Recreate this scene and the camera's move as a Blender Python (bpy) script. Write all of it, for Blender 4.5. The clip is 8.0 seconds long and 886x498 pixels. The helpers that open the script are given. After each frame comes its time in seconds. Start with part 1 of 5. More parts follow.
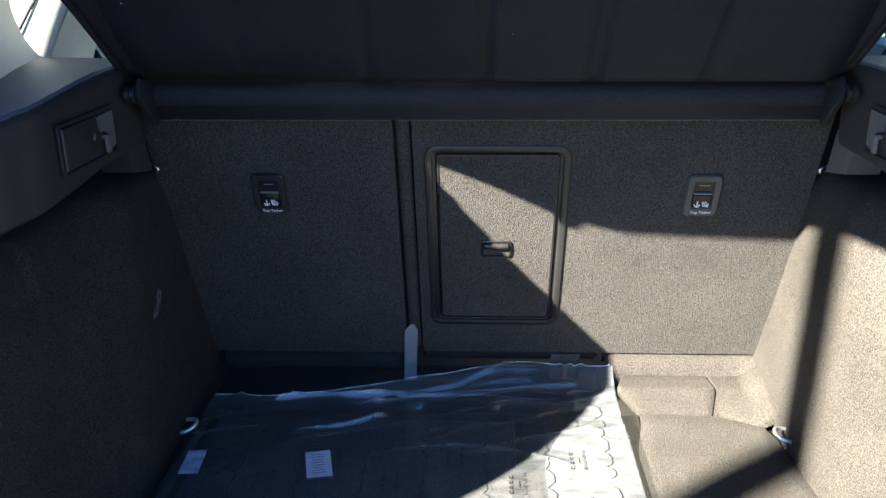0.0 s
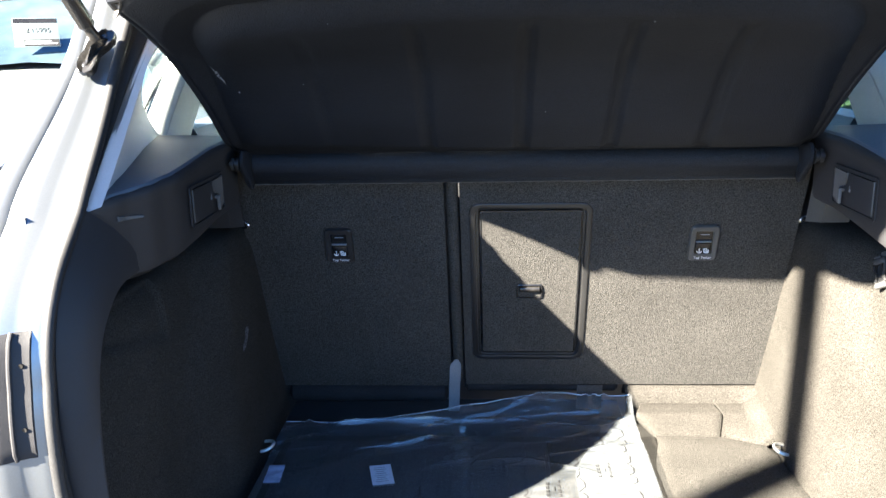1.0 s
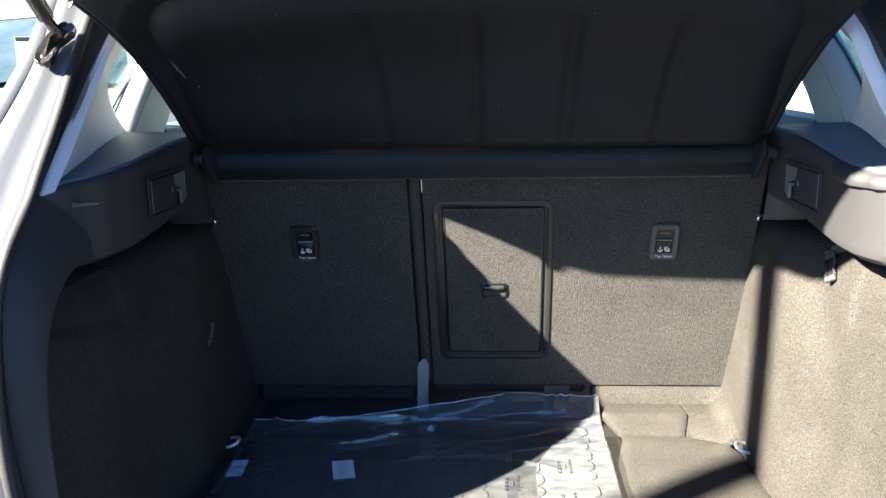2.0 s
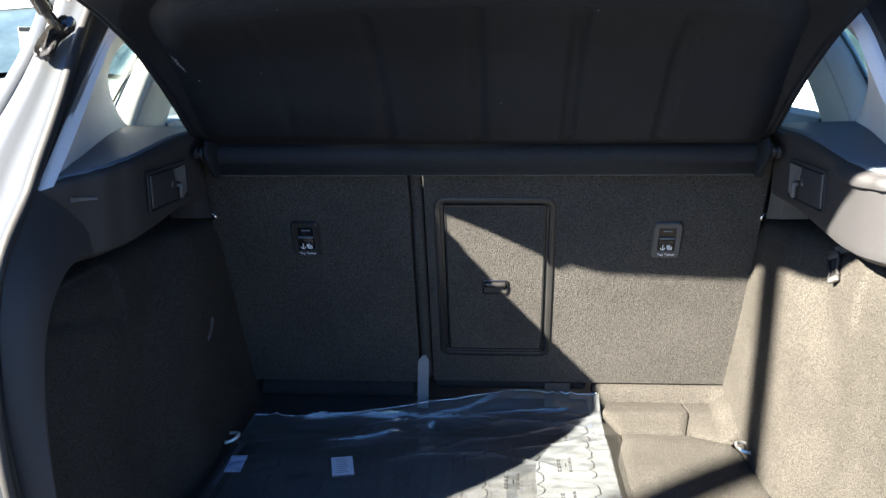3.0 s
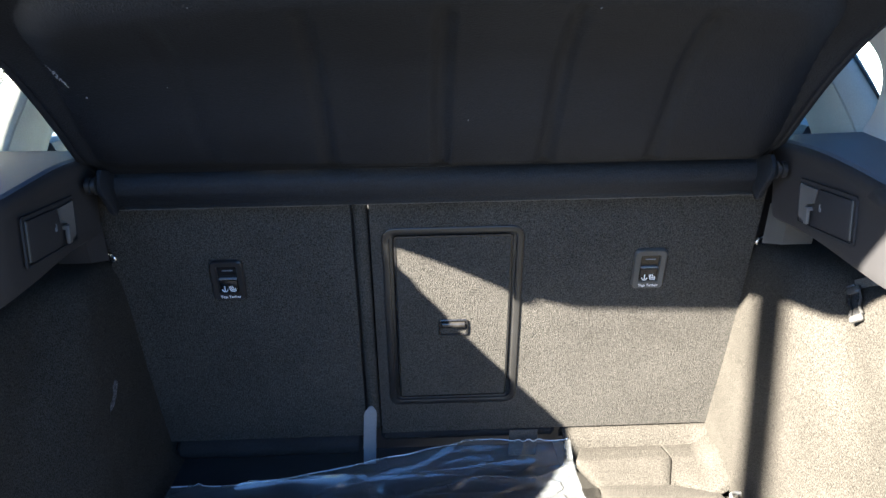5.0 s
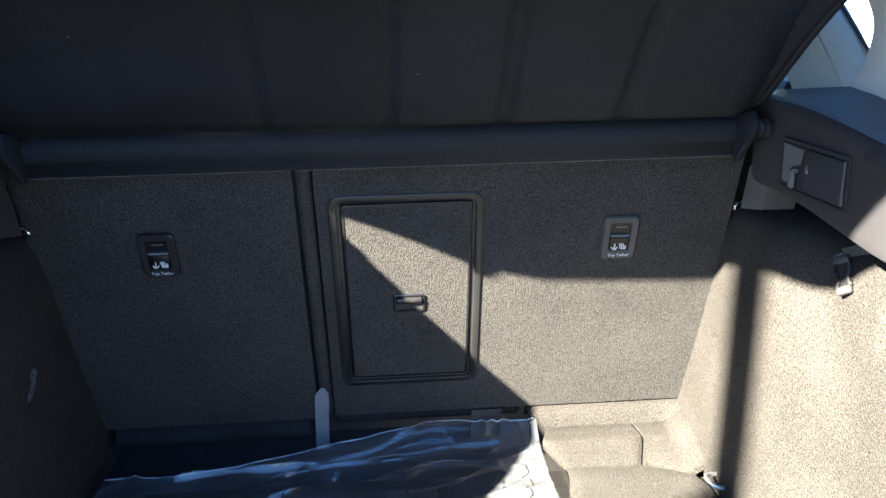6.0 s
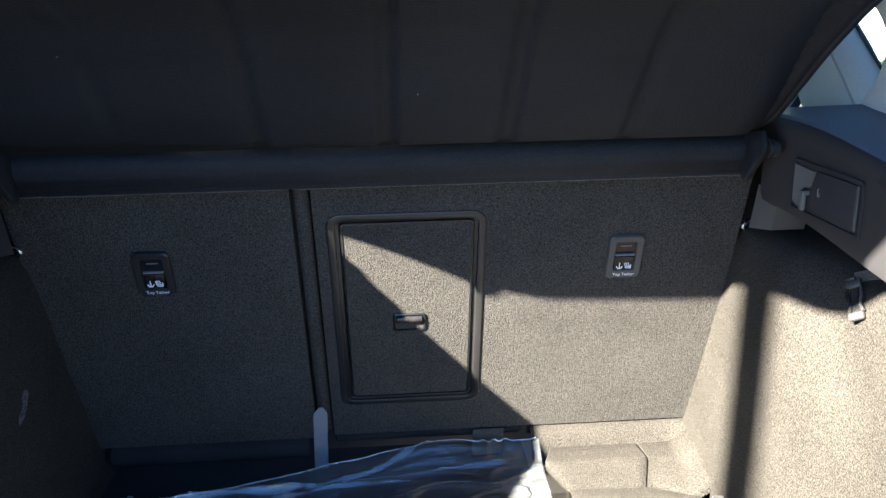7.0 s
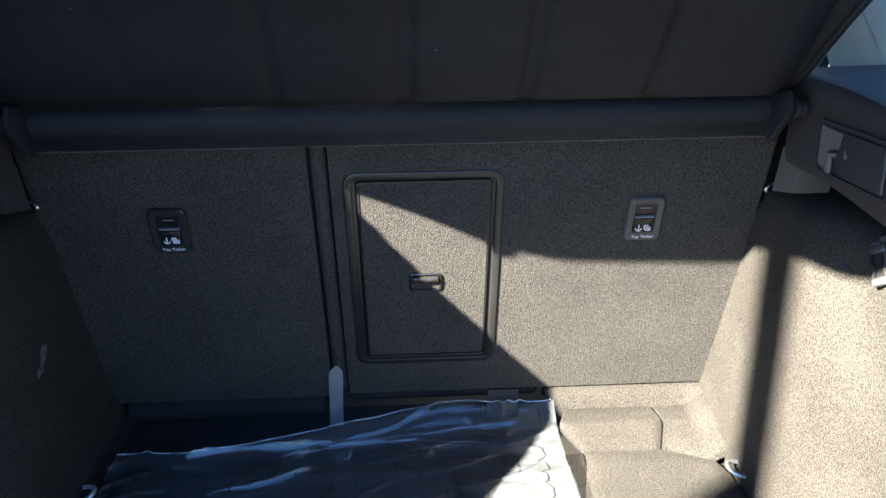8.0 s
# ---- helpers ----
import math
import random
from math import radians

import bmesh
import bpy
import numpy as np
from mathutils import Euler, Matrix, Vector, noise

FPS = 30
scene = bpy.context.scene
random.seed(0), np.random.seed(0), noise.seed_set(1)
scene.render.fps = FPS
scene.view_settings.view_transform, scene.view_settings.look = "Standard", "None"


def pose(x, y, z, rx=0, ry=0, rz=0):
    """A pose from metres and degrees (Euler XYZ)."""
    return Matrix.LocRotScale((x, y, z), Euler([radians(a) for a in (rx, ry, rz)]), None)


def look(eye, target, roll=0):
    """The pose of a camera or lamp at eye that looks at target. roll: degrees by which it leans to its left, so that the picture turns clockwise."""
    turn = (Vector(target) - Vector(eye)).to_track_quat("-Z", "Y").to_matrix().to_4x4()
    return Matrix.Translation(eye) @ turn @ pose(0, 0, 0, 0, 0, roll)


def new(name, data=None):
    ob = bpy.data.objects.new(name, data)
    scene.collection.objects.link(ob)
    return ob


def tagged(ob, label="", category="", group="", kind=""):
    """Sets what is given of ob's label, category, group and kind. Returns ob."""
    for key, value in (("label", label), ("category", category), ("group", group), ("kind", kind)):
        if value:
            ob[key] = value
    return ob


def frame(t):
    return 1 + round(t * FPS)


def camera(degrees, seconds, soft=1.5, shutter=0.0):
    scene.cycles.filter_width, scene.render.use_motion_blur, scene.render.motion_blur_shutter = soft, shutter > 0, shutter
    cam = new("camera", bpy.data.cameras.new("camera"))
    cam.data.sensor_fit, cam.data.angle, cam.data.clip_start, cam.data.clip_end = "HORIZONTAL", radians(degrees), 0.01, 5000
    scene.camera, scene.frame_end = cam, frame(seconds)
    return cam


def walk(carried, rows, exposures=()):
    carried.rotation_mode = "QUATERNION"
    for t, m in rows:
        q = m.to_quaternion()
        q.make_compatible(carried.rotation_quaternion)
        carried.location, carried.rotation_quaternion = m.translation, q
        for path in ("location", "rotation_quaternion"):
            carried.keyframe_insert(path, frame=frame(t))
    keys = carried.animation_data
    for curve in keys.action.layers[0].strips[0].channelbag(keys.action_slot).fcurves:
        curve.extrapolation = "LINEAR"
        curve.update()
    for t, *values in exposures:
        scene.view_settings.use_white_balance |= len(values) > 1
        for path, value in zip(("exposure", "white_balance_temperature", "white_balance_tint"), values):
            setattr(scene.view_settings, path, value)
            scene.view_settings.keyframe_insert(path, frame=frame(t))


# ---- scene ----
cam = camera(55.5, 8.0)
EXPO, SKY, SUN_POWER = 4.41, 0.0182, 5.2
PATH = [
    (0, (-0.005, 0.129, 1.437), (-0.092, 2.016, 0.781), -0.5),
    (0.2, (-0.009, 0.088, 1.467), (-0.102, 1.99, 0.857), -0.6),
    (0.5, (-0.037, -0.002, 1.454), (-0.126, 1.905, 0.858), -0.4),
    (0.7, (-0.037, -0.068, 1.465), (-0.146, 1.842, 0.883), -0.8),
    (1, (-0.05, -0.149, 1.462), (-0.17, 1.788, 0.977), -1.3),
    (1.2, (-0.029, -0.166, 1.457), (-0.166, 1.773, 0.984), -1.7),
    (1.5, (0.019, -0.167, 1.445), (-0.133, 1.774, 0.985), -1.6),
    (1.7, (0.034, -0.177, 1.413), (-0.103, 1.771, 0.986), -1.3),
    (3, (0.04, -0.167, 1.419), (-0.101, 1.777, 0.973), -0.7),
    (3.5, (0.044, -0.157, 1.422), (-0.086, 1.79, 0.985), -0.9),
    (4, (0.041, -0.125, 1.445), (-0.04, 1.832, 1.043), -0.8),
    (4.2, (0.044, -0.089, 1.461), (-0.051, 1.866, 1.05), -0.8),
    (4.5, (-0.004, -0.016, 1.451), (-0.059, 1.944, 1.059), -0.7),
    (4.8, (-0.002, 0.062, 1.472), (-0.027, 2.01, 1.021), -1.3),
    (5, (-0.038, 0.096, 1.44), (0.024, 2.04, 0.973), -1.1),
    (5.2, (-0.044, 0.119, 1.423), (0.066, 2.049, 0.909), -1.1),
    (6.3, (0.022, 0.24, 1.414), (0.156, 2.158, 0.863), -1.2),
    (6.5, (0.039, 0.247, 1.405), (0.16, 2.173, 0.879), -1.0),
    (7, (-0.003, 0.252, 1.438), (0.123, 2.171, 0.889), -1.1),
    (7.5, (0.013, 0.263, 1.451), (0.118, 2.181, 0.895), -1.1),
    (7.8, (0.012, 0.271, 1.449), (0.104, 2.164, 0.811), -0.8),
    (8, (-0.003, 0.262, 1.432), (0.081, 2.157, 0.797), -0.8),
]
GAIN = [(0, 0.24), (0.5, 0.66), (1.0, 0.62), (1.5, 0.2), (3.0, 0.12), (4.0, 0.17), (4.5, 0.10), (5.0, 0.58), (6.3, 0.44), (7.0, 0.36), (8, 0.34)]
walk(cam, [(t, look(eye, target, roll)) for t, eye, target, roll in PATH], [(t, EXPO + g, 5150, 10) for t, g in GAIN])


# ---- world and sun ----
SUN = Vector((1.13, 0.87, -0.82)).normalized()      # the way the sunlight travels
world = bpy.data.worlds.new("sky")
scene.world = world
world.use_nodes = True
wn = world.node_tree
sky = wn.nodes.new("ShaderNodeTexSky")
sky.sky_type = "NISHITA"
sky.sun_disc = False
sky.sun_elevation = math.asin(-SUN.z)
sky.sun_rotation = math.atan2(-SUN.x, -SUN.y)
sky.ozone_density, sky.dust_density = 6.0, 0.2
wn.links.new(sky.outputs[0], wn.nodes["Background"].inputs[0])
wn.nodes["Background"].inputs[1].default_value = SKY
lamp = bpy.data.lights.new("sun", "SUN")
lamp.energy, lamp.angle, lamp.color = SUN_POWER, radians(0.53), (1.0, 0.785, 0.505)
sun = new("sun", lamp)
sun.matrix_world = look((-6, -5, 6), Vector((-6, -5, 6)) + SUN)


# ---- materials ----
def material(name, color=(0.5, 0.5, 0.5), rough=0.6, metal=0.0, spec=0.5):
    m = bpy.data.materials.new(name)
    m.use_nodes = True
    b = m.node_tree.nodes["Principled BSDF"]
    b.inputs["Base Color"].default_value = (*color, 1)
    b.inputs["Roughness"].default_value = rough
    b.inputs["Metallic"].default_value = metal
    b.inputs["Specular IOR Level"].default_value = spec
    return m, m.node_tree, b


def textured(m, nt, b, dark, light, scale, detail=3.0, bump=0.0, bump_scale=None, blotch=0.25, blotch_scale=6.0, rough_var=0.0, lo=0.35, hi=0.65, nap=1.0):
    """Fine grain between two colours, a larger slow blotch over it, and relief."""
    co = nt.nodes.new("ShaderNodeTexCoord")
    fine = nt.nodes.new("ShaderNodeTexNoise")
    fine.inputs["Scale"].default_value, fine.inputs["Detail"].default_value = scale, detail
    lie = nt.nodes.new("ShaderNodeMapping")
    lie.inputs["Scale"].default_value = (1, 1, nap)
    nt.links.new(co.outputs["Object"], lie.inputs["Vector"])
    nt.links.new(lie.outputs[0], fine.inputs["Vector"])
    ramp = nt.nodes.new("ShaderNodeValToRGB")
    ramp.color_ramp.elements[0].position, ramp.color_ramp.elements[1].position = lo, hi
    ramp.color_ramp.elements[0].color, ramp.color_ramp.elements[1].color = (*dark, 1), (*light, 1)
    nt.links.new(fine.outputs["Fac"], ramp.inputs[0])
    slow = nt.nodes.new("ShaderNodeTexNoise")
    slow.inputs["Scale"].default_value, slow.inputs["Detail"].default_value = blotch_scale, 4.0
    nt.links.new(co.outputs["Object"], slow.inputs["Vector"])
    span = nt.nodes.new("ShaderNodeMapRange")
    span.inputs["From Min"].default_value, span.inputs["From Max"].default_value = 0.3, 0.7
    span.inputs["To Min"].default_value, span.inputs["To Max"].default_value = 1 - blotch, 1 + blotch
    nt.links.new(slow.outputs["Fac"], span.inputs["Value"])
    mul = nt.nodes.new("ShaderNodeVectorMath")
    mul.operation = "SCALE"
    nt.links.new(ramp.outputs[0], mul.inputs[0])
    nt.links.new(span.outputs[0], mul.inputs["Scale"])
    nt.links.new(mul.outputs[0], b.inputs["Base Color"])
    if bump:
        rel = nt.nodes.new("ShaderNodeTexNoise")
        rel.inputs["Scale"].default_value, rel.inputs["Detail"].default_value = bump_scale or scale, 2.0
        nt.links.new(lie.outputs[0], rel.inputs["Vector"])
        bp = nt.nodes.new("ShaderNodeBump")
        bp.inputs["Strength"].default_value, bp.inputs["Distance"].default_value = bump, 0.002
        nt.links.new(rel.outputs["Fac"], bp.inputs["Height"])
        nt.links.new(bp.outputs[0], b.inputs["Normal"])
    if rough_var:
        base = b.inputs["Roughness"].default_value
        r = nt.nodes.new("ShaderNodeMapRange")
        r.inputs["To Min"].default_value, r.inputs["To Max"].default_value = base - rough_var, base + rough_var
        nt.links.new(slow.outputs["Fac"], r.inputs["Value"])
        nt.links.new(r.outputs[0], b.inputs["Roughness"])
    return m


def grain(name, dark, light, scale, rough=0.9, spec=0.2, metal=0.0, **kw):
    m, nt, b = material(name, light, rough, metal, spec)
    return textured(m, nt, b, dark, light, scale, **kw)


CARPET = grain("carpet", (0.0143, 0.0134, 0.0119), (0.0436, 0.0411, 0.0369), 600, 0.95, 0.04, detail=3.0, bump=1.0, bump_scale=520, blotch=0.10, blotch_scale=9, lo=0.37, hi=0.65, nap=0.7)
# lighter copy of CARPET: the panel's stronger sunlight put into the colour
LIT_PANEL_CARPET = grain("lit_panel_carpet", (0.0191, 0.0180, 0.0161), (0.0573, 0.0543, 0.0492), 600, 0.95, 0.04, detail=3.0, bump=1.0, bump_scale=520, blotch=0.08, blotch_scale=9, lo=0.37, hi=0.65)
SEAT_CARPET = grain("seat_carpet", (0.0156, 0.0152, 0.0142), (0.0597, 0.0574, 0.0537), 560, 0.95, 0.04, detail=3.0, bump=1.0, bump_scale=560, blotch=0.10, blotch_scale=7, lo=0.35, hi=0.67, nap=0.7)
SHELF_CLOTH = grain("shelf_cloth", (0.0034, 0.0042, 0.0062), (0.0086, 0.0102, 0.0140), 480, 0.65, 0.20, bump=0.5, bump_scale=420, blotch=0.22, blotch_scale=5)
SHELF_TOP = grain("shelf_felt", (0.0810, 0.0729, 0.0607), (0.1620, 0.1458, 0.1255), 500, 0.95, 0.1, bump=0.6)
ROLL = grain("shelf_roll_cloth", (0.0055, 0.0066, 0.0090), (0.0135, 0.0156, 0.0200), 480, 0.65, 0.18, bump=0.5, bump_scale=420, blotch=0.15)
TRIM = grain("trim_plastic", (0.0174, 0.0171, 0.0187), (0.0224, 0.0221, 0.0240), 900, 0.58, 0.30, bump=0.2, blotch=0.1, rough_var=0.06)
# bluer and lighter than TRIM: reflected sky put into the colour
SKY_TINTED_TRIM = grain("sky_tinted_trim_plastic", (0.0420, 0.0560, 0.0790), (0.0600, 0.0780, 0.1070), 700, 0.55, 0.55, bump=0.35, blotch=0.12, rough_var=0.04)
BLACK = grain("black_plastic", (0.0090, 0.0090, 0.0097), (0.0135, 0.0135, 0.0142), 800, 0.4, 0.5, bump=0.1)
BEZEL = grain("bezel_plastic", (0.006, 0.006, 0.0065), (0.010, 0.010, 0.0105), 800, 0.20, 0.6, bump=0.15)
HATCH_FRAME = grain("hatch_frame_plastic", (0.0084, 0.0084, 0.0086), (0.0114, 0.0114, 0.0116), 800, 0.32, 0.55, bump=0.12)
GREY_BEZEL = grain("grey_bezel_plastic", (0.0440, 0.0440, 0.0420), (0.0570, 0.0570, 0.0545), 800, 0.55, 0.35, bump=0.15)
RUBBER = grain("seal_rubber", (0.0112, 0.0112, 0.0120), (0.0176, 0.0176, 0.0184), 400, 0.55, 0.35, bump=0.15)
PILLAR = grain("pillar_trim", (0.4444, 0.4291, 0.4406), (0.4981, 0.4828, 0.4942), 700, 0.6, 0.3, bump=0.2, blotch=0.06)
CREAM = grain("cream_trim", (0.3807, 0.4131, 0.4050), (0.4374, 0.4698, 0.4617), 600, 0.7, 0.25, bump=0.25, blotch=0.06)
HEADLINER = grain("headliner_cloth", (0.45, 0.45, 0.43), (0.55, 0.55, 0.53), 500, 0.95, 0.1, bump=0.4)
PAINT = grain("silver_paint", (0.245, 0.262, 0.285), (0.275, 0.292, 0.315), 900, 0.38, 0.5, metal=0.90, blotch=0.03)
CHROME = grain("bright_metal", (0.62, 0.62, 0.62), (0.75, 0.75, 0.75), 300, 0.25, 0.5, metal=1.0, rough_var=0.1)
DARK_METAL = grain("black_metal", (0.010, 0.0095, 0.009), (0.020, 0.019, 0.018), 120, 0.20, 0.6, metal=0.25, bump=0.05, rough_var=0.06)
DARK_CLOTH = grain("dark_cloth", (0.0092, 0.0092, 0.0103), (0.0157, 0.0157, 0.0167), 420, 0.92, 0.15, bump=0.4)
HOOK = grain("hook_plastic", (0.0710, 0.0696, 0.0683), (0.0888, 0.0868, 0.0852), 800, 0.5, 0.35, bump=0.1)
EYE = grain("eye_metal", (0.42, 0.42, 0.42), (0.52, 0.52, 0.52), 300, 0.32, 0.5, metal=0.6, rough_var=0.1)
STRAP = grain("grey_strap", (0.1324, 0.1393, 0.1533), (0.1811, 0.1881, 0.2020), 700, 0.7, 0.3, bump=0.4)
WEB = grain("black_webbing", (0.0204, 0.0204, 0.0204), (0.0578, 0.0571, 0.0558), 600, 0.85, 0.2, bump=0.6)
BUCKLE = grain("buckle_plastic", (0.0144, 0.0144, 0.0152), (0.0224, 0.0224, 0.0232), 500, 0.20, 0.6, bump=0.05)
# lighter than BUCKLE: the black buckle's sun highlights put into the colour
SUNLIT_CLIP = grain("sunlit_clip_plastic", (0.0336, 0.0336, 0.0344), (0.0464, 0.0464, 0.0472), 500, 0.22, 0.6, bump=0.05)
MAT = grain("mat_carpet", (0.0200, 0.0196, 0.0190), (0.0632, 0.0616, 0.0590), 520, 0.95, 0.1, bump=1.0, bump_scale=480, blotch=0.10, blotch_scale=8)
LIGHT_FLECK = grain("light_fleck_carpet", (0.05, 0.05, 0.055), (0.16, 0.16, 0.17), 420, 0.95, 0.05, bump=0.8, blotch=0.4, blotch_scale=90, lo=0.45, hi=0.7)
PAPER = grain("label_paper", (0.4319, 0.4389, 0.4876), (0.5016, 0.5085, 0.5573), 200, 0.7, 0.3, blotch=0.05)
BLUE_PAPER = grain("creased_label_paper", (0.27, 0.30, 0.42), (0.40, 0.43, 0.56), 60, 0.6, 0.3, bump=0.6, bump_scale=70, blotch=0.12, blotch_scale=40)
INK = grain("black_ink", (0.008, 0.008, 0.009), (0.015, 0.015, 0.016), 200, 0.7, 0.2)
WHITE_INK = grain("white_ink", (0.5022, 0.5103, 0.5346), (0.5832, 0.5913, 0.6156), 300, 0.7, 0.3)
ASPHALT = grain("asphalt", (0.0130, 0.0138, 0.0154), (0.0275, 0.0292, 0.0324), 90, 0.95, 0.2, bump=0.6, bump_scale=150, blotch=0.2, blotch_scale=0.7)


def sheen(nt, least, more, power):
    """Share of mirror reflection of a thin sheet, growing towards grazing angles, alike on both sides."""
    lw, pw, ma = nt.nodes.new("ShaderNodeLayerWeight"), nt.nodes.new("ShaderNodeMath"), nt.nodes.new("ShaderNodeMath")
    lw.inputs[0].default_value = 0.5
    pw.operation, ma.operation = "POWER", "MULTIPLY_ADD"
    pw.inputs[1].default_value = power
    ma.inputs[1].default_value, ma.inputs[2].default_value = more, least
    nt.links.new(lw.outputs["Facing"], pw.inputs[0])
    nt.links.new(pw.outputs[0], ma.inputs[0])
    return ma


def glass_material(name, tint, gloss=0.12):
    """A thin pane: what is behind it, tinted, and a share of reflection that grows at grazing angles."""
    m = bpy.data.materials.new(name)
    m.use_nodes = True
    nt = m.node_tree
    nt.nodes.remove(nt.nodes["Principled BSDF"])
    tr, gl = nt.nodes.new("ShaderNodeBsdfTransparent"), nt.nodes.new("ShaderNodeBsdfGlossy")
    tr.inputs[0].default_value = (*tint, 1)
    gl.inputs["Roughness"].default_value = 0.03
    mix = nt.nodes.new("ShaderNodeMixShader")
    nt.links.new(sheen(nt, 0.04, 0.7, 4.0).outputs[0], mix.inputs[0])
    nt.links.new(tr.outputs[0], mix.inputs[1])
    nt.links.new(gl.outputs[0], mix.inputs[2])
    nt.links.new(mix.outputs[0], nt.nodes["Material Output"].inputs[0])
    return m


GLASS = glass_material("window_glass", (0.80, 0.88, 0.86))


def film_material(name, milk, vary=0.0, gloss=0.16):
    """Clear, slightly milky plastic film: mostly see-through, glossy, with a thin white scatter and fine creases."""
    m = bpy.data.materials.new(name)
    m.use_nodes = True
    nt = m.node_tree
    nt.nodes.remove(nt.nodes["Principled BSDF"])
    tr, gl, di = nt.nodes.new("ShaderNodeBsdfTransparent"), nt.nodes.new("ShaderNodeBsdfGlossy"), nt.nodes.new("ShaderNodeBsdfDiffuse")
    tr.inputs[0].default_value = (0.93, 0.94, 0.95, 1)
    di.inputs[0].default_value = (0.74, 0.80, 0.86, 1)
    gl.inputs["Roughness"].default_value = 0.03
    co, no, bp = nt.nodes.new("ShaderNodeTexCoord"), nt.nodes.new("ShaderNodeTexNoise"), nt.nodes.new("ShaderNodeBump")
    mp = nt.nodes.new("ShaderNodeMapping")
    mp.inputs["Scale"].default_value = (9, 26, 20)
    no.inputs["Scale"].default_value, no.inputs["Detail"].default_value = 1.6, 5.0
    no.inputs["Distortion"].default_value = 0.8
    nt.links.new(co.outputs["Object"], mp.inputs[0])
    nt.links.new(mp.outputs[0], no.inputs["Vector"])
    bp.inputs["Strength"].default_value, bp.inputs["Distance"].default_value = 0.35, 0.006
    nt.links.new(no.outputs["Fac"], bp.inputs["Height"])
    nt.links.new(bp.outputs[0], gl.inputs["Normal"])
    fr = sheen(nt, gloss, 0.85 - gloss, 3.4)
    m1, m2 = nt.nodes.new("ShaderNodeMixShader"), nt.nodes.new("ShaderNodeMixShader")
    m1.inputs[0].default_value = milk
    if vary:
        n2, mr = nt.nodes.new("ShaderNodeTexNoise"), nt.nodes.new("ShaderNodeMapRange")
        n2.inputs["Scale"].default_value, n2.inputs["Detail"].default_value = 2.2, 6.0
        nt.links.new(mp.outputs[0], n2.inputs["Vector"])
        mr.inputs["From Min"].default_value, mr.inputs["From Max"].default_value = 0.35, 0.65
        mr.inputs["To Min"].default_value, mr.inputs["To Max"].default_value = milk - vary / 2, milk + vary / 2
        nt.links.new(n2.outputs["Fac"], mr.inputs["Value"])
        nt.links.new(mr.outputs[0], m1.inputs[0])
    nt.links.new(tr.outputs[0], m1.inputs[1])
    nt.links.new(di.outputs[0], m1.inputs[2])
    nt.links.new(fr.outputs[0], m2.inputs[0])
    nt.links.new(m1.outputs[0], m2.inputs[1])
    nt.links.new(gl.outputs[0], m2.inputs[2])
    nt.links.new(m2.outputs[0], nt.nodes["Material Output"].inputs[0])
    return m


FILM = film_material("plastic_film", 0.042, 0.020, 0.075)
# extra milkiness puts the sunlit flap's whiteness into the film
SUNLIT_FLAP_FILM = film_material("folded_sunlit_film", 0.052, 0.035, 0.03)
EDGE_HIGHLIGHT_FILM = film_material("highlight_film_edge", 0.35, 0.2, 0.10)


# ---- mesh helpers ----
def part(name, bm, mat, parent=None, label="", smooth=True):
    bmesh.ops.recalc_face_normals(bm, faces=bm.faces)
    me = bpy.data.meshes.new(name)
    bm.to_mesh(me)
    bm.free()
    me.materials.append(mat)
    if smooth:
        me.shade_smooth()
        me.set_sharp_from_angle(angle=radians(38))
    ob = new(name, me)
    if parent:
        ob.parent = parent
    if label:
        tagged(ob, label)
    return ob


def empty(name, label, category, group="", kind="", at=(0, 0, 0)):
    ob = new(name)
    ob.location = at
    ob.empty_display_size = 0.05
    return tagged(ob, label, category, group, kind)


def box(bm, x0, x1, y0, y1, z0, z1, bevel=0.0, m=None, seg=2):
    """A box, bevelled, added to bm."""
    r = bmesh.ops.create_cube(bm, size=1.0)
    vs = r["verts"]
    for v in vs:
        v.co = Vector(((x0 + x1) / 2 + v.co.x * (x1 - x0), (y0 + y1) / 2 + v.co.y * (y1 - y0), (z0 + z1) / 2 + v.co.z * (z1 - z0)))
    if bevel:
        es = list({e for v in vs for e in v.link_edges})
        r = bmesh.ops.bevel(bm, geom=es, offset=bevel, segments=seg, profile=0.5, affect="EDGES")
        vs = list({v for v in r["verts"]} | {v for v in vs if v.is_valid})
    if m is not None:
        bmesh.ops.transform(bm, matrix=m, verts=vs)
    return vs


def loft(bm, loops, closed=True, cap=False, m=None):
    """Quads between rows of points; closed: each row is a ring."""
    rows = [[bm.verts.new(m @ Vector(p) if m is not None else Vector(p)) for p in row] for row in loops]
    n = len(rows[0])
    for a, b in zip(rows, rows[1:]):
        for i in range(n if closed else n - 1):
            j = (i + 1) % n
            bm.faces.new((a[i], a[j], b[j], b[i]))
    if cap:
        bm.faces.new(rows[0])
        bm.faces.new(list(reversed(rows[-1])))
    return rows


